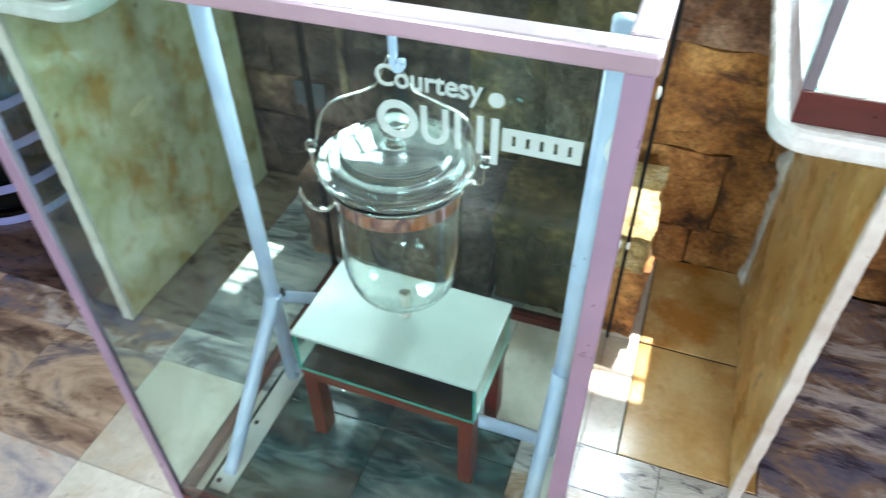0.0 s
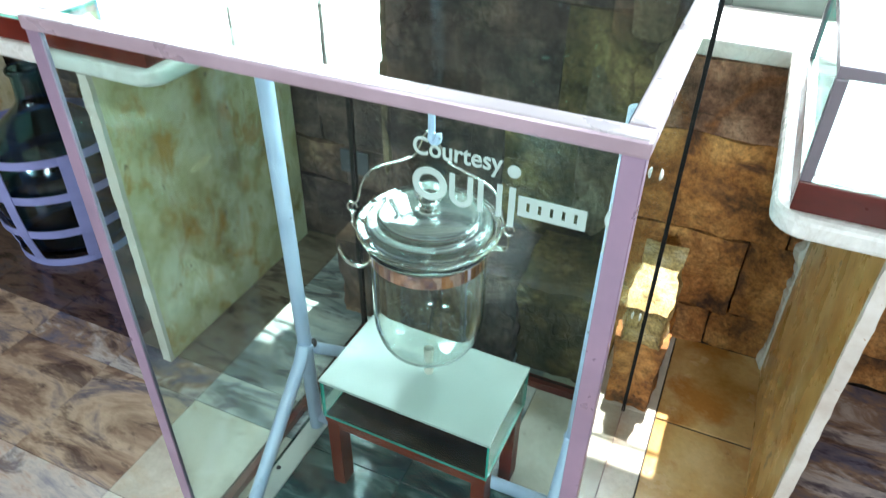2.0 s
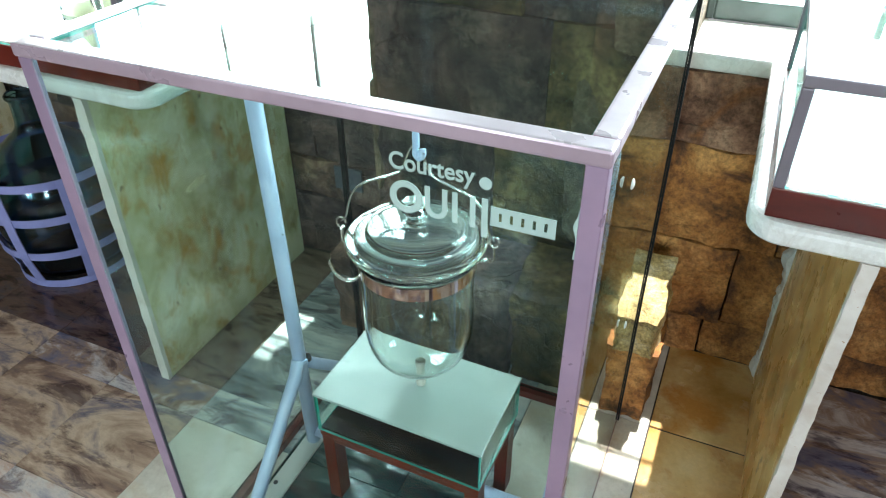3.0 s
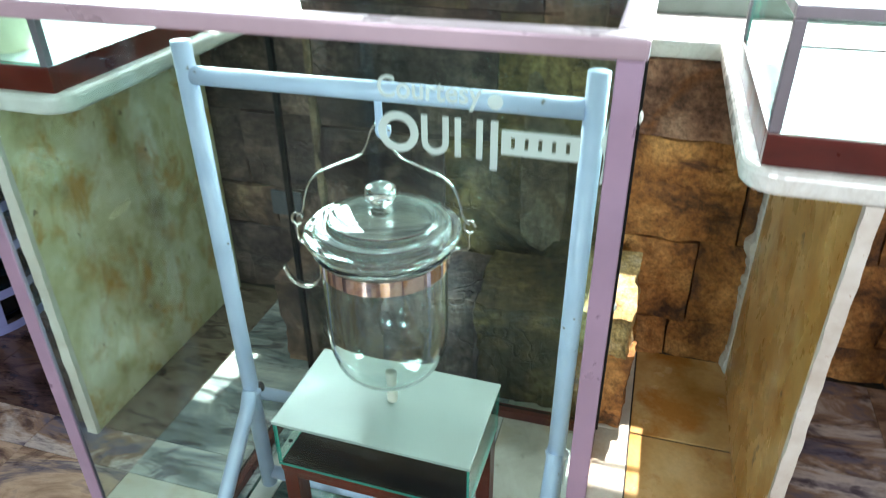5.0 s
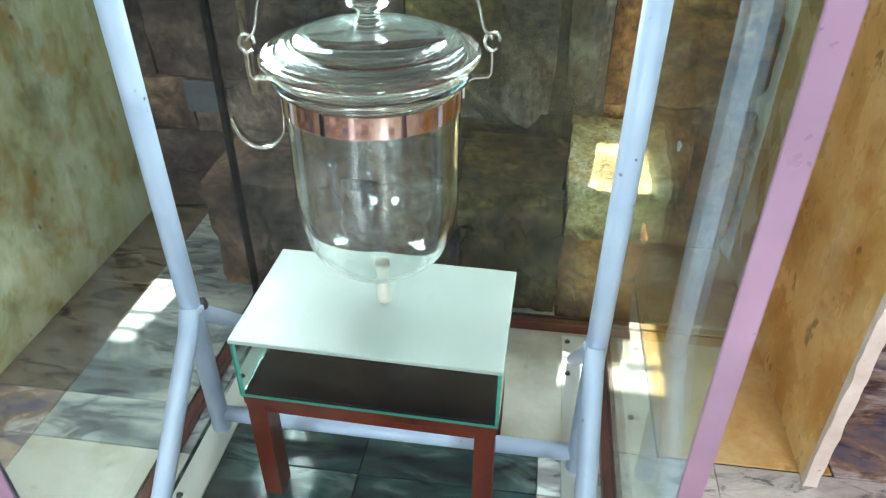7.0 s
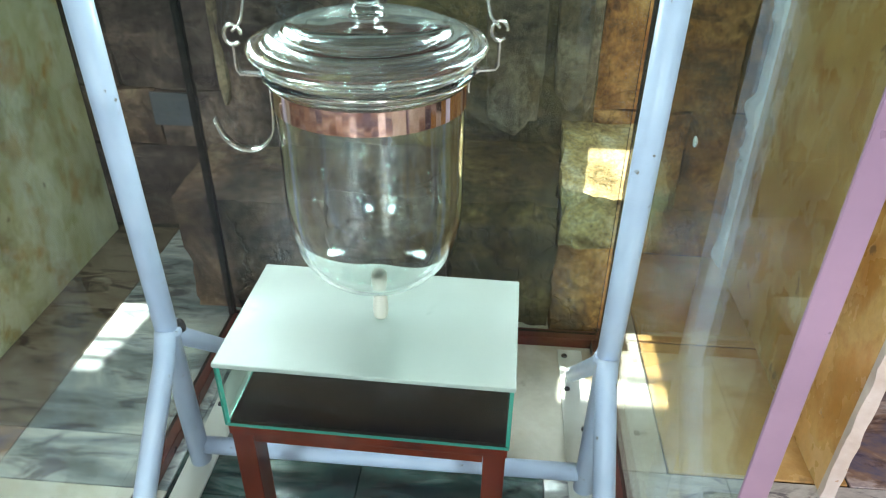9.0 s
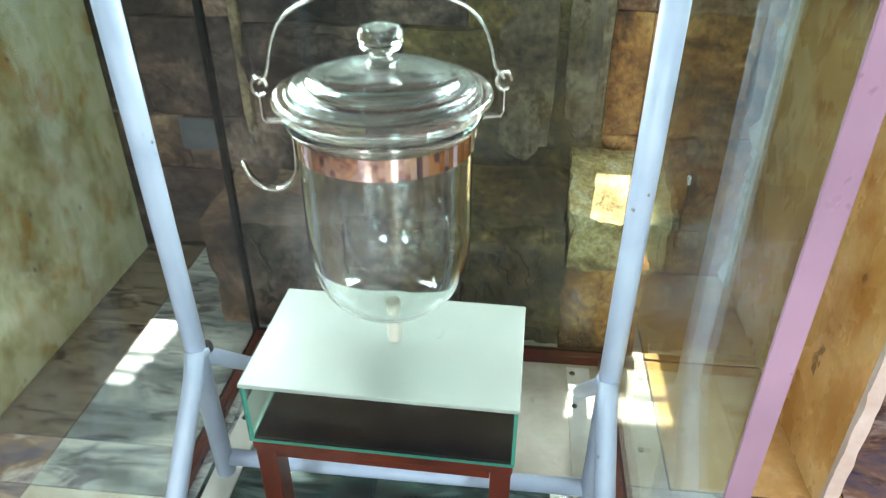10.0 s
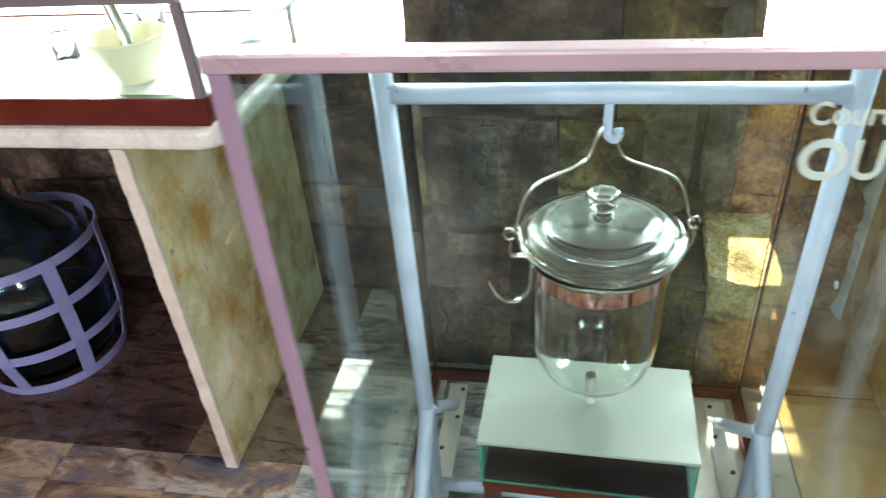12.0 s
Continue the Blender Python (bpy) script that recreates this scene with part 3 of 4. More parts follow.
# ---- glass showcases on the counters ----
def showcase(x0, x1, y0, y1, label, near_left):
    c = thing("counter_showcase", label, "showcase", (0, 0, 0.888), group="glass showcases on the counters")
    h, b = 0.20, 0.048
    part("plinth_rail", box(x0, x1, y0, y0 + 0.022, 0, b, 0.002), M_PLINTH, c, "dark red stained wooden plinth")
    part("plinth_rail", box(x0, x1, y1 - 0.022, y1, 0, b, 0.002), M_PLINTH, c)
    for xa in (x0, x1 - 0.022):
        part("plinth_end", box(xa, xa + 0.022, y0 + 0.0222, y1 - 0.0222, 0, b, 0.002), M_PLINTH, c)
    part("display_bed", box(x0 + 0.0225, x1 - 0.0225, y0 + 0.0225, y1 - 0.0225, 0.001, b - 0.004), M_BED, c, "white cloth covered display bed")
    for xa, ya in ((x0, y0), (x1 - 0.016, y0), (x0, y1 - 0.016), (x1 - 0.016, y1 - 0.016)):
        part("corner_post", box(xa, xa + 0.016, ya, ya + 0.016, b + 0.0005, h, 0.002), M_POST, c)
    part("top_rail", box(x0, x1, y0, y0 + 0.018, h + 0.0005, h + 0.018, 0.002), M_POST, c)
    part("top_rail", box(x0, x1, y1 - 0.018, y1, h + 0.0005, h + 0.018, 0.002), M_POST, c)
    for xa in (x0, x1 - 0.018):
        part("top_rail", box(xa, xa + 0.018, y0 + 0.0185, y1 - 0.0185, h + 0.0005, h + 0.018, 0.002), M_POST, c)
    pane("front_pane", x0 + 0.0165, x1 - 0.0165, y0 + 0.005, y0 + 0.010, b + 0.0005, h, c)
    pane("side_pane", x0 + 0.005, x0 + 0.010, y0 + 0.0165, y1 - 0.0165, b + 0.0005, h, c)
    pane("side_pane", x1 - 0.010, x1 - 0.005, y0 + 0.0165, y1 - 0.0165, b + 0.0005, h, c)
    pane("top_pane", x0 + 0.0185, x1 - 0.0185, y0 + 0.0185, y1 - 0.0185, h + 0.006, h + 0.011, c)
    return c


showcase(0.957, 2.25, 0.402, 0.93, "low glass showcase with red wooden plinth on the counter", True)
showcase(-1.60, -0.245, 0.402, 0.93, "low glass showcase with red wooden plinth holding lab ware", False)

# an upright glass cabinet behind the east showcase
cab = thing("glass_cabinet", "upright frameless glass cabinet with green cut edges", "cabinet", (0, 0, 0.8885))
pane("front_pane", 0.975, 1.62, 0.945, 0.951, 0.0, 0.40, cab)
pane("side_pane", 0.975, 0.981, 0.9515, 1.085, 0.0, 0.40, cab)
pane("side_pane", 1.614, 1.62, 0.9515, 1.085, 0.0, 0.40, cab)
pane("shelf", 0.982, 1.613, 0.953, 1.084, 0.17, 0.176, cab)
pane("top_pane", 0.975, 1.62, 0.945, 1.085, 0.4005, 0.4065, cab)

# ware inside the left showcase
BED = 0.888 + 0.045


def bowl(x, y):
    b = thing("bowl", "cream glazed ceramic mixing bowl on the display bed", "bowl", (x, y, BED))
    prof = fine_profile([(0.0, 0.001), (0.030, 0.0), (0.034, 0.006), (0.052, 0.035), (0.066, 0.068), (0.071, 0.078), (0.067, 0.079), (0.050, 0.040), (0.030, 0.012), (0.0, 0.010)])
    part("body", lathe(prof, 48), M_BOWL, b, smooth=True)
    part("pestle", tube(smooth_path([(0.01, 0.0, 0.02), (-0.01, 0.01, 0.08), (-0.028, 0.02, 0.135)]), 0.012, 14), M_CHROME, b, "greyish pestle leaning in the bowl", True)


bowl(-0.415, 0.50)


def beaker(x, y, r=0.022, h=0.06):
    b = thing("beaker", "small clear laboratory glass beaker on white cloth", "beaker", (x, y, BED), group="small glass ware")
    prof = [(0, 0.0), (r * 0.9, 0.0), (r, 0.004), (r, h - 0.004), (r + 0.003, h), (r - 0.001, h), (r - 0.002, h - 0.004), (r - 0.002, 0.005), (0, 0.004)]
    part("body", lathe(prof, 32), M_JAR, b, smooth=True)


for bx, by, br, bh in ((-0.62, 0.60, 0.024, 0.07), (-0.80, 0.52, 0.02, 0.06), (-0.55, 0.80, 0.03, 0.09), (-1.0, 0.66, 0.03, 0.08)):
    beaker(bx, by, br, bh)


# ---- the tall glass case ----
W, D, H = 0.786, 0.755, 1.150
case = thing("glass_case", "tall glass display case with lavender metal corner angles", "display case")
PW, PT = 0.023, 0.0035


def angle_post(x, y, sx, sy, z0, z1, material, w=PW):
    """An L-shaped angle bar standing in a corner."""
    bm = bmesh.new()
    box(min(x, x + sx * w), max(x, x + sx * w), min(y, y + sy * PT), max(y, y + sy * PT), z0, z1, 0.0008, 1, bm)
    box(min(x, x + sx * PT), max(x, x + sx * PT), min(y + sy * PT, y + sy * w), max(y + sy * PT, y + sy * w), z0, z1, 0.0008, 1, bm)
    return part("corner_post", bm, material, case)


angle_post(0, 0, 1, 1, 0.0, H - 0.020, M_LAV)
angle_post(W, 0, -1, 1, 0.0, H - 0.020, M_LAV)
for xa, xb, dp in ((0.0, 0.013, 0.013), (W - 0.005, W, 0.005)):
    part("back_post", box(xa, xb, D - dp, D, 0.0, H - 0.020, 0.001), M_SEAL, case, "thin dark back corner strip")


def top_rail(x0, x1, y0, y1):
    bm = box(x0, x1, y0, y1, H - 0.0195, H, 0.0035, 2)
    bm.normal_update()
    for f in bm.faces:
        # upward faces take the paler silvery material
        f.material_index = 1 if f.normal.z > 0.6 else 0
    return part("top_rail", bm, [M_RAIL, M_RAILTOP], case, "pinkish aluminium top rail, paler and silvery on top")


RW = 0.026
top_rail(-0.003, W + 0.003, -0.003, RW)
top_rail(-0.003, W + 0.003, D - RW, D + 0.003)
top_rail(-0.003, RW, RW + 0.0006, D - RW - 0.0006)
top_rail(W - RW, W + 0.003, RW + 0.0006, D - RW - 0.0006)
for a in ((0.004, W - 0.004, 0.0, 0.022), (0.004, W - 0.004, D - 0.03, D - 0.002)):
    part("base_rail", box(a[0], a[1], a[2] + 0.004, a[3] + 0.004, 0, 0.024, 0.002), M_PLINTH, case, "dark red wooden floor rail")
for xa in (0.004, W - 0.026):
    part("base_rail", box(xa, xa + 0.022, 0.0265, D - 0.0265, 0, 0.024, 0.002), M_PLINTH, case)
GZ0, GZ1 = 0.0245, H - 0.020
pane("front_pane", 0.010, W - 0.010, 0.0045, 0.0105, GZ0, GZ1, case, back_edge=M_SEAL)
pane("side_pane", 0.0045, 0.0105, 0.011, D - 0.0145, GZ0, GZ1, case, back_edge=M_SEAL)
pane("side_pane", W - 0.0105, W - 0.0045, 0.011, D - 0.0145, GZ0, GZ1, case, back_edge=M_SEAL)
pane("back_pane", 0.0145, W - 0.0145, D - 0.0105, D - 0.0045, GZ0, GZ1, case, back_edge=M_SEAL)
pane("top_pane", RW + 0.001, W - RW - 0.001, RW + 0.001, D - RW - 0.001, H - 0.010, H - 0.004, case)
for cy in (0.18, 0.42):
    part("clip", lathe(fine_profile([(0, 0), (0.006, 0.0005), (0.007, 0.002), (0.004, 0.004), (0, 0.0045)], 3), 20), M_WHITEBAR, case, "small white round fixing button").matrix_basis = pose(W + 0.0002, cy, 0.60 if cy > 0.3 else 1.02, 0, 90, 0)


# lettering on the front pane
def glyphs(name, text, size, x, z, label, xs=1.0):
    cu = bpy.data.curves.new(name, 'FONT')
    cu.body, cu.size, cu.extrude, cu.offset = text, size, 0.0003, 0.0004
    tmp = new("tmp", cu)
    me = bpy.data.meshes.new_from_object(tmp.evaluated_get(bpy.context.evaluated_depsgraph_get()))
    bpy.data.objects.remove(tmp)
    me.materials.clear()
    me.materials.append(M_FROST)
    ob = new(name, me)
    ob.parent = case
    ob.matrix_basis = pose(x, 0.0038, z, 90, 0, 0) @ Matrix.Diagonal((xs, 1, 1, 1))
    return tagged(ob, label)


glyphs("lettering", "Courtesy", 0.0298, 0.546, 1.080, "frosted white word on the glass", 0.90)


def ring_shape(cx, cz, r0, r1, a0, a1, zs=1.0):
    bm = bmesh.new()
    n = 28
    rows = []
    for k in range(n + 1):
        a = radians(a0 + (a1 - a0) * k / n)
        rows.append([bm.verts.new((cx + r * math.cos(a), y, cz + zs * r * math.sin(a))) for r, y in ((r0, 0.0034), (r1, 0.0034), (r1, 0.0042), (r0, 0.0042))])
    for a, b in zip(rows, rows[1:]):
        for k in range(4):
            bm.faces.new((a[k], a[(k + 1) % 4], b[(k + 1) % 4], b[k]))
    if abs(a1 - a0) < 360:
        bm.faces.new(rows[0])
        bm.faces.new(rows[-1])
    return bm


LZ = 1.046
emblem = ring_shape(0.566, LZ, 0.0125, 0.0205, 0, 360)
merge(emblem, ring_shape(0.603, LZ - 0.006, 0.0075, 0.0135, 180, 360))
for xa, za in ((0.5895, LZ - 0.006), (0.6105, LZ - 0.006), (0.6225, LZ - 0.0195), (0.6435, LZ - 0.0195)):
    box(xa, xa + 0.006, 0.0034, 0.0042, za, LZ + 0.0195, bm=emblem)
box(0.657, 0.664, 0.0034, 0.0042, LZ - 0.029, LZ + 0.0195, bm=emblem)
merge(emblem, ring_shape(0.6606, LZ + 0.038, 0.0, 0.0072, 0, 360))
part("emblem", emblem, M_FROST, case, "frosted white emblem of plain shapes")
plate = bmesh.new()
PX0, PX1, PZ0, PZ1 = 0.6675, 0.740, LZ - 0.012, LZ + 0.012
box(PX0, PX1, 0.0034, 0.0042, PZ0, PZ0 + 0.0065, bm=plate)
box(PX0, PX1, 0.0034, 0.0042, PZ1 - 0.0065, PZ1, bm=plate)
for k in range(6):
    xa = PX0 + k * (PX1 - PX0 - 0.009) / 5
    box(xa, xa + 0.009, 0.0034, 0.0042, PZ0 + 0.0065, PZ1 - 0.0065, bm=plate)
part("emblem_plate", plate, M_FROST, case, "frosted white bar with gaps")
smear = bmesh.new()
edge = []
for k in range(31):
    z = 1.015 + 0.060 * k / 30
    w = 0.001 + 0.0045 * max(0.0, 0.2 + noise.noise(Vector((2.0, 5.0, z * 45))))
    edge.append([smear.verts.new(v) for v in ((0.7625, 0.0034, z), (0.7625 - w, 0.0034, z), (0.7625 - w, 0.0042, z), (0.7625, 0.0042, z))])
for e0, e1 in zip(edge, edge[1:]):
    for k in range(4):
        smear.faces.new((e0[k], e0[(k + 1) % 4], e1[(k + 1) % 4], e1[k]))
smear.faces.new(edge[0])
smear.faces.new(edge[-1])
part("sealant_smear", smear, M_FROST, case, "ragged whitish sealant smear beside the post")


# ---- the tubular stand in the case ----
SX0, SX1, SY = 0.068, 0.722, 0.372
stand = thing("tube_stand", "pale blue painted steel tube stand inside the glass case", "stand")
R = 0.0165
for sx, top_x in ((SX0 + 0.010, SX0 - 0.002), (SX1 - 0.005, SX1 + 0.003)):
    part("upright", tube([(sx, SY, 0.006), (sx * 0.5 + top_x * 0.5, SY, 0.5), (top_x, SY, 1.012)], R, 20), M_TUBE, stand, smooth=True)
    part("front_brace", tube([(sx, SY - 0.012, 0.292), (sx, SY - 0.03, 0.255), (sx, 0.105, 0.016), (sx, 0.085, 0.006)], [R * 0.9, R * 0.95, R * 0.95, R * 0.8], 18), M_TUBE, stand, smooth=True)
    part("back_brace", tube([(sx, SY + 0.012, 0.285), (sx, SY + 0.03, 0.25), (sx, 0.63, 0.018), (sx, 0.645, 0.008)], [R * 0.8, R * 0.85, R * 0.85, R * 0.7], 18), M_TUBE, stand, smooth=True)
    part("weld", tube([(sx, SY, 0.278), (sx, SY, 0.284), (sx, SY, 0.29)], [R * 1.03, R * 1.14, R * 1.04], 20), M_TUBE, stand, smooth=False)
    bar = part("foot_bar", box(sx - 0.024, sx + 0.024, 0.045, 0.715, 0.0, 0.006, 0.0012), M_WHITEBAR, stand, "white painted flat foot bar with bolt holes")
    for by in (0.065, 0.22, 0.50, 0.60, 0.695):
        part("bolt", lathe([(0, 0.0095), (0.0045, 0.0092), (0.006, 0.0061), (0, 0.0061)], 10), M_BLACK, bar).location = (sx + 0.012 * (1 if sx < 0.4 else -1) * (-1) ** int(by * 50), by, 0)
part("cross_bar", tube([(SX0 + R * 0.7, SY, 0.957), (0.4, SY, 0.9575), (SX1 - R * 0.7, SY, 0.957)], 0.0155, 20), M_TUBE, stand, smooth=True)
part("cross_bar", tube([(SX0 + R * 0.7, SY + 0.004, 0.038), (0.4, SY + 0.004, 0.037), (SX1 - R * 0.7, SY + 0.004, 0.038)], 0.0145, 20), M_TUBE, stand, smooth=True)
part("hook", tube(smooth_path([(0.398, SY, 0.945), (0.398, SY, 0.905), (0.399, SY - 0.004, 0.893), (0.408, SY - 0.008, 0.889), (0.414, SY - 0.008, 0.897), (0.413, SY - 0.006, 0.906)]), 0.0062, 12), M_TUBE, stand, "white painted hanging hook", True)
part("stop_cap", lathe(fine_profile([(0, 0), (0.010, 0.001), (0.011, 0.010), (0.008, 0.014), (0, 0.015)], 3), 18), M_BLACK, stand, "black rubber cap").matrix_basis = pose(SX0 + 0.014, SY + 0.01, 0.282, 0, 70, 20)


# ---- the hanging jar ----
JX, JY, JZ = 0.398, 0.362, 0.352
jar = thing("hanging_glass_jar", "clear glass bell-shaped jar with lid hanging from a hook", "jar", (JX, JY, JZ), turn=10.0)
outer = fine_profile([(0.0, 0.062), (0.03, 0.064), (0.066, 0.075), (0.092, 0.101), (0.1045, 0.135), (0.1090, 0.175), (0.1090, 0.24), (0.1090, 0.31), (0.1095, 0.336), (0.1145, 0.341), (0.1195, 0.344), (0.1210, 0.3485), (0.118, 0.352)], 5)
inner = fine_profile([(0.113, 0.3515), (0.1085, 0.347), (0.1060, 0.336), (0.1057, 0.31), (0.1057, 0.24), (0.1057, 0.175), (0.1010, 0.137), (0.0885, 0.1035), (0.0635, 0.0785), (0.029, 0.0678), (0.0, 0.0665)], 5)
part("body", lathe(outer + inner, 96), M_JAR, jar, smooth=True)
stem = fine_profile([(0.0, 0.0615), (0.0095, 0.0605), (0.011, 0.046), (0.0095, 0.028), (0.0105, 0.008), (0.009, -0.006), (0.0, -0.0063)], 4)
part("outlet", lathe(stem, 32), M_STUB, jar, "small whitish glass outlet stub", True)
lid_out = fine_profile([(0.1122, 0.3530), (0.1193, 0.3550), (0.1209, 0.3605), (0.1260, 0.3660), (0.1316, 0.3700), (0.1326, 0.3740), (0.1290, 0.3777), (0.1204, 0.3790), (0.1142, 0.3803), (0.1107, 0.3850), (0.1010, 0.3880), (0.0938, 0.3893), (0.0898, 0.3932), (0.0796, 0.3967), (0.0592, 0.4006), (0.0357, 0.4034), (0.0190, 0.4050), (0.0175, 0.4085), (0.0185, 0.4115), (0.0140, 0.4145), (0.0135, 0.4215), (0.0165, 0.4255), (0.0235, 0.4290), (0.0262, 0.4345), (0.0262, 0.4440), (0.0235, 0.4500), (0.0130, 0.4535), (0.0, 0.4540)], 4)
lid_in = fine_profile([(0.0000, 0.3995), (0.0180, 0.3993), (0.0357, 0.3983), (0.0592, 0.3956), (0.0775, 0.3918), (0.0867, 0.3880), (0.0918, 0.3830), (0.1000, 0.3810), (0.1071, 0.3780), (0.1122, 0.3730), (0.1132, 0.3645), (0.1102, 0.3580), (0.1122, 0.3530)], 4)
part("lid", lathe(lid_out + lid_in, 96), M_JAR, jar, "stepped clear glass lid with round knob", True)
band = [(0.1094, 0.309), (0.1114, 0.309), (0.1114, 0.3355), (0.1098, 0.3355), (0.1094, 0.309)]
part("collar", lathe(band, 96), M_BAND, jar, "polished metal collar round the neck")


def flat_bar(points, w, t, up=(0, 1, 0)):
    """A flat strip of width w along `up`, thickness t, swept along points."""
    bm = bmesh.new()
    up = Vector(up)
    rings = []
    P = [Vector(p) for p in points]
    for i, p in enumerate(P):
        d = (P[min(i + 1, len(P) - 1)] - P[max(0, i - 1)]).normalized()
        n = d.cross(up).normalized()
        rings.append([bm.verts.new(p + up * a + n * b) for a, b in ((-w / 2, -t / 2), (w / 2, -t / 2), (w / 2, t / 2), (-w / 2, t / 2))])
    for a, b in zip(rings, rings[1:]):
        for k in range(4):
            bm.faces.new((a[k], a[(k + 1) % 4], b[(k + 1) % 4], b[k]))
    bm.faces.new(rings[0])
    bm.faces.new(rings[-1])
    return bm


for s in (-1, 1):
    arm = part("bracket", flat_bar([(s * 0.1120, 0, 0.315), (s * 0.1125, 0, 0.3335), (s * 0.1235, 0, 0.3405), (s * 0.1420, 0, 0.3415), (s * 0.1455, 0, 0.347), (s * 0.1455, 0, 0.373)], 0.012, 0.0022), M_CHROME, jar, "flat metal lug")
    ring = tube([(s * 0.1455 + 0.009 * math.cos(a), 0.0, 0.384 + 0.011 * math.sin(a)) for a in (2 * math.pi * k / 16 for k in range(15))], 0.0022, 8)
    part("ring", ring, M_CHROME, jar, smooth=True)
half = [(0.1455, 0.388), (0.135, 0.400), (0.128, 0.428), (0.118, 0.452), (0.100, 0.470), (0.070, 0.484), (0.034, 0.500), (0.022, 0.516), (0.012, 0.542), (0.006, 0.551)]
loop = [(-x, 0.06 * (z - 0.388), z) for x, z in half] + [(0.0, 0.010, 0.553)] + [(x, 0.06 * (z - 0.388), z) for x, z in half[::-1]]
part("handle", flat_bar(smooth_path(loop, 5), 0.0075, 0.0032), M_CHROME, jar, "bent flat steel bail handle", True)
part("tap_clip", flat_bar(smooth_path([(-0.1120, 0, 0.325), (-0.1125, 0, 0.298), (-0.116, 0, 0.270), (-0.131, 0, 0.252), (-0.152, 0, 0.251), (-0.170, 0, 0.265), (-0.179, 0, 0.289)], 5), 0.015, 0.0022), M_CHROME, jar, "curled metal clip", True)

# ---- the stool under it ----
stool = thing("wooden_stool", "red-brown wooden stool standing on the marble floor", "stool", (0.394, 0.354, 0), turn=-1.3)
SW, SD = 0.192, 0.113
for sx in (-1, 1):
    for sy in (-1, 1):
        part("leg", box(*sorted((sx * (SW - 0.004), sx * (SW - 0.034))), *sorted((sy * (SD - 0.004), sy * (SD - 0.044))), 0, 0.214, 0.002), M_REDWOOD, stool)
part("apron", box(-SW + 0.0345, SW - 0.0345, -SD + 0.006, -SD + 0.020, 0.198, 0.2135, 0.0015), M_REDWOOD, stool)
part("apron", box(-SW + 0.0345, SW - 0.0345, SD - 0.020, SD - 0.006, 0.198, 0.2135, 0.0015), M_REDWOOD, stool)
for sx in (-1, 1):
    part("apron", box(*sorted((sx * (SW - 0.006), sx * (SW - 0.024))), -SD + 0.0445, SD - 0.0445, 0.198, 0.2135, 0.0015), M_REDWOOD, stool)
part("seat", box(-SW + 0.002, SW - 0.002, -SD + 0.002, SD - 0.002, 0.2145, 0.232, 0.002), M_REDWOOD, stool)
tray = thing("glass_sided_box", "low glass-sided box with a white board top on the stool", "box", (0.394, 0.354, 0.2325), turn=-1.3)
GH = 0.1045
pane("front_pane", -SW, SW, -SD, -SD + 0.005, 0, GH, tray)
pane("back_pane", -SW, SW, SD - 0.005, SD, 0, GH, tray)
pane("side_pane", -SW, -SW + 0.005, -SD + 0.0055, SD - 0.0055, 0, GH, tray)
pane("side_pane", SW - 0.005, SW, -SD + 0.0055, SD - 0.0055, 0, GH, tray)
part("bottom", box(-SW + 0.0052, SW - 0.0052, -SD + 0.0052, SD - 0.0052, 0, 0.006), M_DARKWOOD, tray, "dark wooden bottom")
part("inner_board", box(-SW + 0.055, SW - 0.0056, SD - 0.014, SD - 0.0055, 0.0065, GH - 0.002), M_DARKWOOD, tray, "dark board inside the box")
part("top_board", box(-SW - 0.002, SW + 0.002, -SD - 0.002, SD + 0.002, GH + 0.0005, GH + 0.0075, 0.002), M_BOARD, tray, "white painted board, slightly scuffed")


# ---- demijohns under the counters ----
def demijohn(x, y, turn, r=0.19):
    d = thing("demijohn", "dark blue-green glass carboy in a blue strap iron basket", "carboy", (x, y, 0), turn, group="carboys under the counter")
    prof = fine_profile([(0, 0.012), (0.10, 0.012), (r * 0.78, 0.03), (r * 0.92, 0.12), (r * 0.96, 0.22), (r * 0.92, 0.30), (r * 0.74, 0.365), (r * 0.46, 0.41), (0.050, 0.445), (0.042, 0.49), (0.042, 0.525), (0.048, 0.530), (0.048, 0.540), (0.038, 0.541), (0.037, 0.49), (0.045, 0.443), (r * 0.42, 0.405), (r * 0.70, 0.358), (r * 0.88, 0.295), (r * 0.92, 0.22), (r * 0.88, 0.12), (r * 0.74, 0.036), (0, 0.02)], 4)
    part("bottle", lathe(prof, 48), M_DEMI, d, "dark blue-green glass bottle", True)
    for z, rr in ((0.013, r * 0.86), (0.125, r * 0.98), (0.24, r * 1.02), (0.35, r * 1.04)):
        part("hoop", lathe([(rr, z - 0.012), (rr + 0.003, z - 0.012), (rr + 0.004, z + 0.012), (rr + 0.001, z + 0.012), (rr, z - 0.012)], 48), M_BASKET, d)
    for k in range(7):
        a = 2 * math.pi * k / 7
        u = Vector((-math.sin(a), math.cos(a), 0))
        pts = [(math.cos(a) * q, math.sin(a) * q, z) for q, z in ((r * 0.84, 0.002), (r * 0.90, 0.04), (r * 0.985, 0.11), (r * 1.03, 0.20), (r * 1.055, 0.31), (r * 1.06, 0.362))]
        part("strap", flat_bar(pts, 0.031, 0.003, u), M_BASKET, d)
    return d


demijohn(-1.13, 0.75, 22).scale = (1.13, 1.13, 1.13)
demijohn(1.62, 0.82, 40, 0.17)


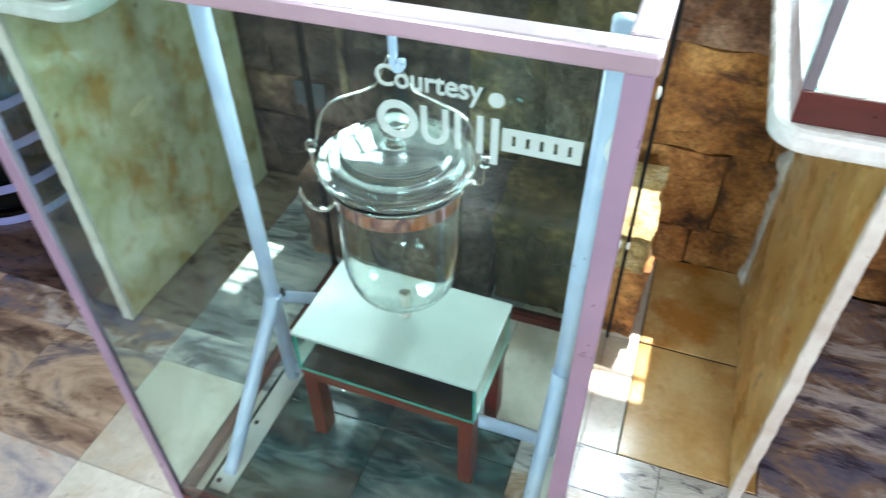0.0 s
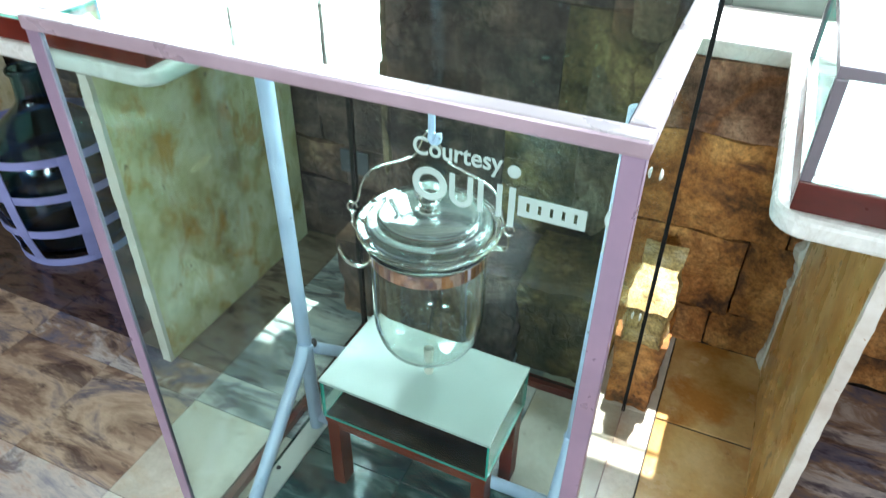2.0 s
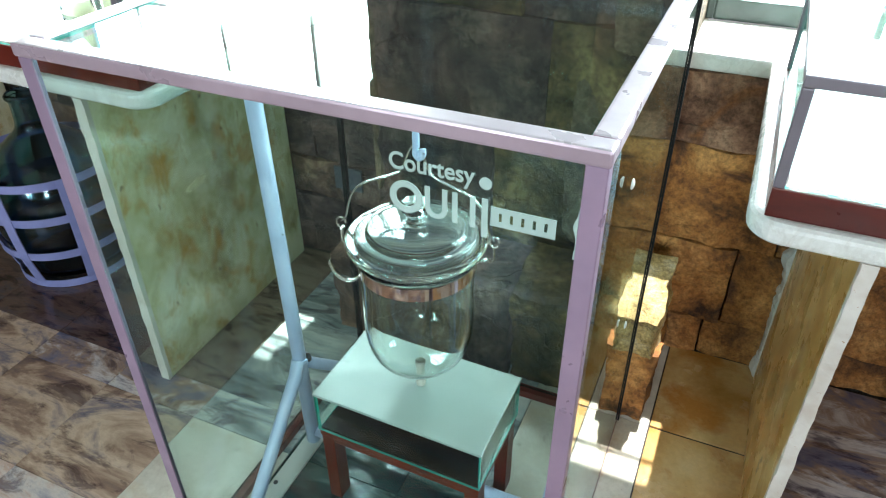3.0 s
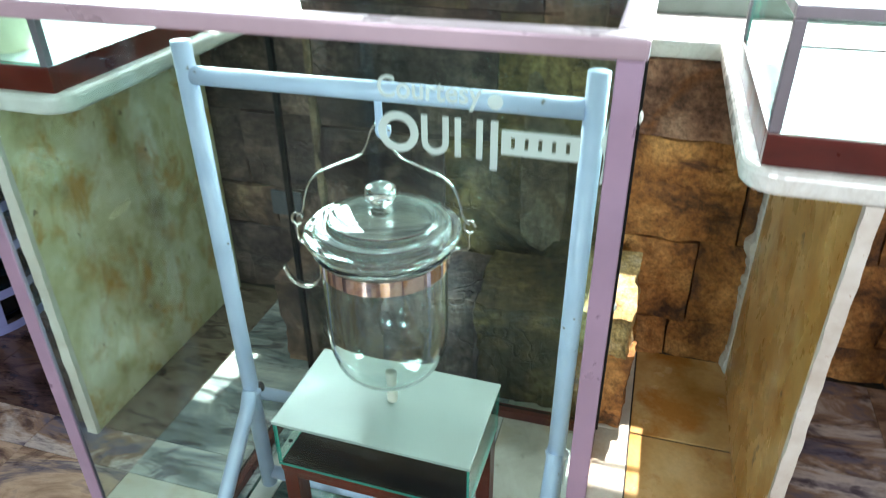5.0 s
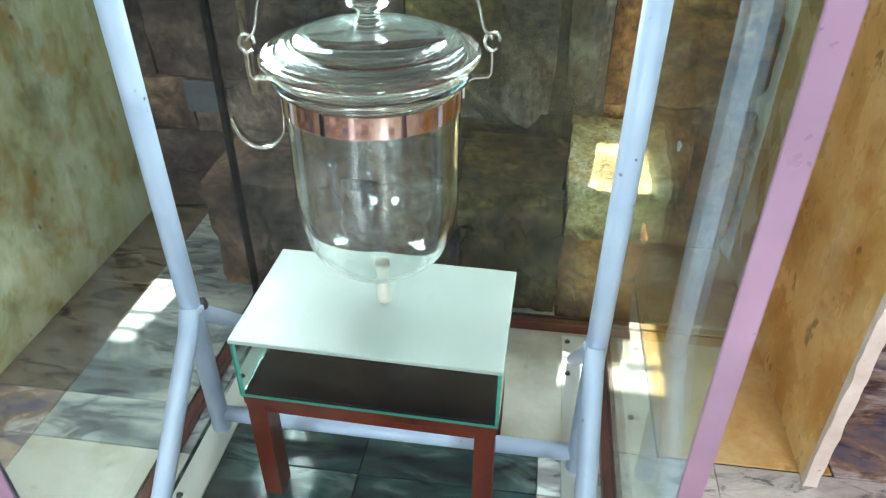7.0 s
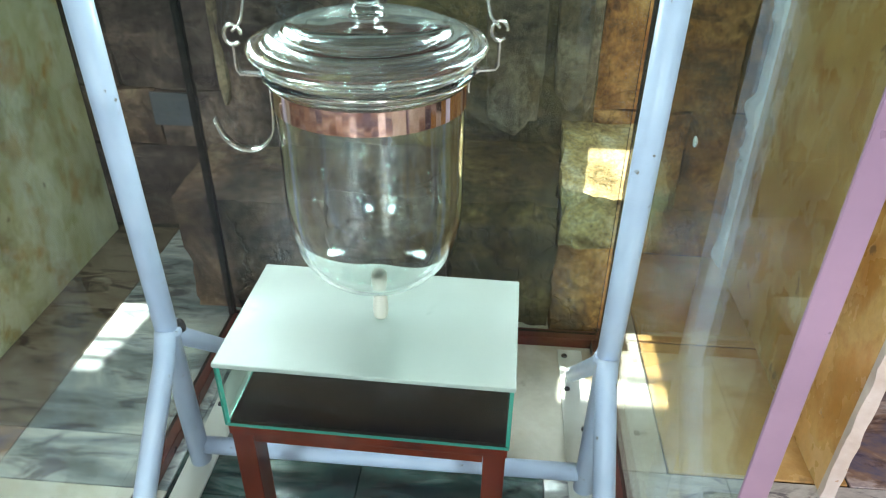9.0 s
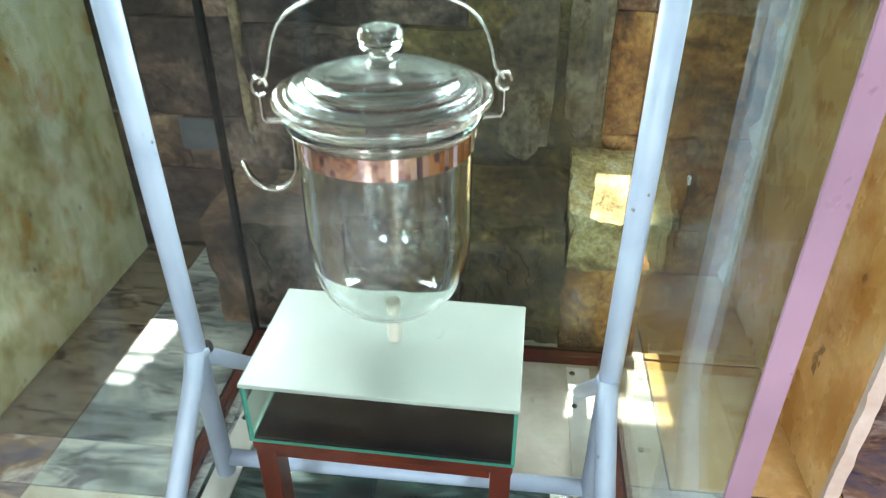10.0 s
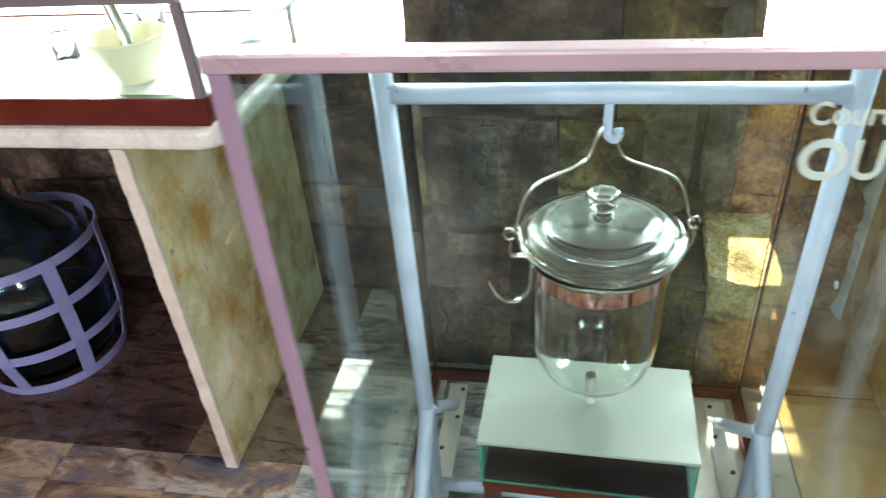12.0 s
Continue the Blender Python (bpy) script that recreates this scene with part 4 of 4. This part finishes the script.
# ---- stones of the wall ----
def stone_mesh(w, d, h, seed, rough=0.018, cuts=9, ragged=0.003):
    """A rough-hewn block, front towards -y."""
    bm = box(-w / 2, w / 2, 0, d, 0, h)
    bmesh.ops.subdivide_edges(bm, edges=bm.edges[:], cuts=cuts, use_grid_fill=True)
    off = Vector((seed * 3.7, seed * 1.3, seed * 2.1))
    for v in bm.verts:
        ex = min(1.0, (w / 2 - abs(v.co.x)) / 0.02)
        ez = min(1.0, min(v.co.z, h - v.co.z) / 0.02)
        rim = (1 - ex) * 0.003 + (1 - ez) * 0.003
        n = noise.noise(v.co * 7 + off) * rough + noise.noise(v.co * 23 + off) * rough * 0.4
        if v.co.y < d * 0.4:
            v.co.y += rim + n
        v.co.x -= math.copysign(ragged * abs(noise.noise(v.co * 15 + off)), v.co.x) if ex < 0.1 else 0
        v.co.z += ragged * noise.noise(v.co * 12 + off) if ez < 0.1 else 0
    me = mesh_of(bm, "stone", M_ROCK)
    return me


def lay(x0, x1, z0, z1, y, mats, rng, depth=0.09, hmin=0.14, hmax=0.24, wmin=0.20, wmax=0.42, joint=0.003, ragged=0.003):
    z = z0
    while z < z1 - 0.02:
        h = min(rng.uniform(hmin, hmax), z1 - z)
        if z1 - z - h < 0.08:
            h = z1 - z
        x = x0
        while x < x1 - 0.01:
            w = min(rng.uniform(wmin, wmax), x1 - x)
            if x1 - x - w < 0.10:
                w = x1 - x
            me = stone_mesh(w - joint, depth, h - joint, rng.uniform(0, 50), 0.018 + ragged, 9 if ragged < 0.005 else 16, ragged)
            me.materials[0] = rng.choice(mats)
            ob = new("stone", me)
            ob.parent = wall_north
            ob.location = (x + w / 2, y + rng.uniform(-0.003, 0.003), z + joint / 2)
            x += w
        z += h


rng = random.Random(11)
lay(-0.05, 0.745, 0.0, 2.25, PIER_Y, [M_ROCKP, M_ROCKG, M_ROCK, M_ROCKG], rng, depth=0.16, hmin=0.24, hmax=0.36, wmin=0.34, wmax=0.6)
for za, zb in ((0.0, 0.12), (0.12, 0.37), (0.37, 0.645), (0.645, 0.84)):
    lay(0.75, 2.35, za, zb, WALL_Y, [M_ROCKO, M_ROCKO, M_ROCKR, M_ROCKO], rng, depth=0.05, hmin=0.3, hmax=0.31, wmin=0.18, wmax=0.42, joint=0.003, ragged=0.0065)
lay(-1.7, -0.055, 0.0, 0.84, WALL_Y, [M_ROCKP, M_ROCKP, M_ROCK], rng, depth=0.05)


def plinth_stone(name, x0, x1, y0, y1, h, slope, seed, material, label, wild=1.0):
    """A loose rough block against the wall, its top sloping to the front."""
    bm = box(x0, x1, y0, y1, 0, h)
    bmesh.ops.subdivide_edges(bm, edges=bm.edges[:], cuts=18, use_grid_fill=True)
    off = Vector((seed, seed * 2, 0))
    for v in bm.verts:
        k = v.co.z / h
        if k > 0.7:
            v.co.z -= slope * (y1 - v.co.y) / (y1 - y0) * (k - 0.7) / 0.3
        n = wild * (noise.noise(v.co * 9 + off) * 0.014 + noise.noise(v.co * 28 + off) * 0.008 + noise.noise(v.co * 70 + off) * 0.004)
        s = 1 - 0.05 * math.sin(k * 3.0 + seed)
        v.co.y = y1 - (y1 - v.co.y) * s + n * (1 if v.co.y < y1 - 0.01 else 0)
        v.co.x += n
        v.co.z = max(0.0, v.co.z + ((0.4 if wild < 1.1 else 1.0) * n if k > 0.05 else 0))
    return tagged(part(name, bm, material, smooth=False), label, "stone block", "stones at the foot of the pier")


for px0, px1, ph, slope, seed, pm, wild in (
        (-0.085, 0.205, 0.300, 0.02, 2.3, M_ROCK, 0.7), (0.207, 0.455, 0.318, 0.02, 3.9, M_ROCKP, 0.8), (0.457, 0.674, 0.335, 0.03, 7.4, M_ROCKG, 1.0),
        (0.676, 0.842, 0.205, 0.0, 5.1, M_ROCKO, 0.8)):
    plinth_stone("stone_block", px0, px1, 0.788, 0.992, ph, slope, seed, pm, "rough hewn stone block along the foot of the pier", wild)
# separate upper block, its colour brightened where the sun patch lies
cap = plinth_stone("stone_block", 0.674, 0.834, 0.786, 0.992, 0.185, 0.075, 8.3, M_LIME, "rough stone block, pale gold to carry sun patch and bounce", 0.9)
cap.location.z = 0.203

# pale plaster patches left on the pier


def plaster_patch(x, z, w, h, seed):
    """A flake of old plaster with a ragged outline and a thin broken edge."""
    bm = bmesh.new()
    n = 64
    rim = []
    for k in range(n):
        a = 2 * math.pi * k / n
        q = 1 + 0.07 * noise.noise(Vector((math.cos(a) * 1.5 + seed, math.sin(a) * 1.5, seed))) + 0.035 * noise.noise(Vector((math.cos(a) * 6 + seed, math.sin(a) * 6, 2)))
        sq = 1 / max(abs(math.cos(a)), abs(math.sin(a))) ** 0.6
        rim.append((math.cos(a) * w / 2 * q * sq, math.sin(a) * h / 2 * q * sq))
    rings = []
    for s, y in ((1.0, 0.03), (0.985, 0.001), (0.93, -0.003), (0.6, -0.005), (0.3, -0.005)):
        rings.append([bm.verts.new((px * s, y + 0.002 * noise.noise(Vector((px * s * 14, pz * s * 14, seed))), pz * s)) for px, pz in rim])
    for r0, r1 in zip(rings, rings[1:]):
        for k in range(n):
            bm.faces.new((r0[k], r0[(k + 1) % n], r1[(k + 1) % n], r1[k]))
    bm.faces.new(rings[-1])
    ob = tagged(part("plaster_patch", bm, M_PALE), "pale crumbling plaster patch on the stone pier", "plaster", "plaster flakes on the pier")
    ob.location = (x, PIER_Y - 0.004, z)


plaster_patch(0.575, 0.60, 0.12, 0.50, 1.0)
plaster_patch(0.690, 0.66, 0.075, 0.50, 3.0)
plaster_patch(0.64, 1.00, 0.10, 0.22, 7.0)
plaster_patch(-0.035, 0.66, 0.022, 0.55, 9.0)
plaster_patch(0.728, 0.70, 0.022, 0.62, 12.0)
# socket plate on the wall
sock = thing("socket_plate", "grey plastic electric socket plate on the wall", "socket", (-0.205, WALL_Y - 0.012, 0.335))
part("plate", box(-0.05, 0.05, -0.008, 0.0, -0.04, 0.04, 0.003), M_SOCKET, sock)
for hx, hz in ((-0.012, 0.01), (0.006, 0.016), (0.016, 0.004), (-0.012, -0.01), (0.012, -0.012)):
    part("pin_hole", lathe([(0, 0.0006), (0.003, 0.0006), (0.003, 0), (0, 0)], 10), M_BLACK, sock).matrix_basis = pose(hx, -0.0082, hz, 90, 0, 0)

# ---- floor tiles ----
TILE_CACHE = {}


def tile(x0, x1, y0, y1, m, rng):
    g = 0.003 if m == 4 else 0.0006
    key = (round(x1 - x0, 3), round(y1 - y0, 3), m)
    if key not in TILE_CACHE:
        w, d = (x1 - x0) / 2 - g, (y1 - y0) / 2 - g
        TILE_CACHE[key] = mesh_of(box(-w, w, -d, d, -0.0049, 0.0, 0.0012, 1), "tile", M_TILE[m])
    ob = new("tile", TILE_CACHE[key])
    ob.parent = floor
    ob.location = ((x0 + x1) / 2, (y0 + y1) / 2, rng.uniform(-0.0006, 0.0))


rng = random.Random(5)
T = 0.305
xs = [-0.262 + T * k for k in range(-7, 9)]
for a, b in zip(xs, xs[1:]):
    for j in range(5):
        y1 = 0.31 - T * j
        m = rng.choice([0, 1, 0, 1, 1, 0])
        if -0.3 < a < 0.0 and j < 2:
            m = 2
        elif -0.9 < a < -0.3 and j < 3:
            m = 9 if j else 1
        elif 0.0 < a < 0.6 and j == 0:
            m = 5
        elif 0.9 < a < 1.2 and j < 2:
            m = 4
        elif a > 0.6:
            m = rng.choice([4, 2, 0])
        tile(a, b, y1 - T, y1, m, rng)
    m = (5 if a > 0 else 3) if -0.3 < a < 0.6 else rng.choice([2, 0, 1])
    m = 6 if 0.6 < a < 1.2 else m
    tile(a, b, 0.31, 0.42, m, rng)
xb = [-0.262 + T * k for k in range(-7, 3)] + [0.55, 0.862, 1.16, 1.465, 1.77, 2.075, 2.38]
for a, b in zip(xb, xb[1:]):
    for y0, y1 in ((0.42, 0.765), (0.765, 1.11)):
        if 0.8 < a < 1.1:
            m = 4
        elif 0.5 < a < 0.8:
            m = 2
        elif -0.3 < a < 0.5:
            m = 3
        else:
            # tiles 7 and 8 carry shade under the west counter in their colour
            m = (8 if a > -0.6 else 7) if a < -0.3 else rng.choice([0, 1, 0])
        tile(a, b, y0, y1, m, rng)

# the floor's tiles farther off in the hall
bm = bmesh.new()
for i in range(-8, 12):
    for j in range(5, 12):
        xa, ya = -0.262 + T * i, 0.31 - T * (j + 1)
        if xa > X0 and xa + T < X1 and ya > Y0:
            box(xa + 0.0012, xa + T - 0.0012, ya + 0.0012, ya + T - 0.0012, -0.0049, -0.0004, bm=bm)
for i in list(range(8, 12)):
    for j in range(5):
        xa, ya = -0.262 + T * i, 0.31 - T * (j + 1)
        if xa + T < X1:
            box(xa + 0.0012, xa + T - 0.0012, ya + 0.0012, ya + T - 0.0012, -0.0049, -0.0004, bm=bm)
tagged(part("far_tiles", bm, M_TILE[0], floor), kind="stuff")
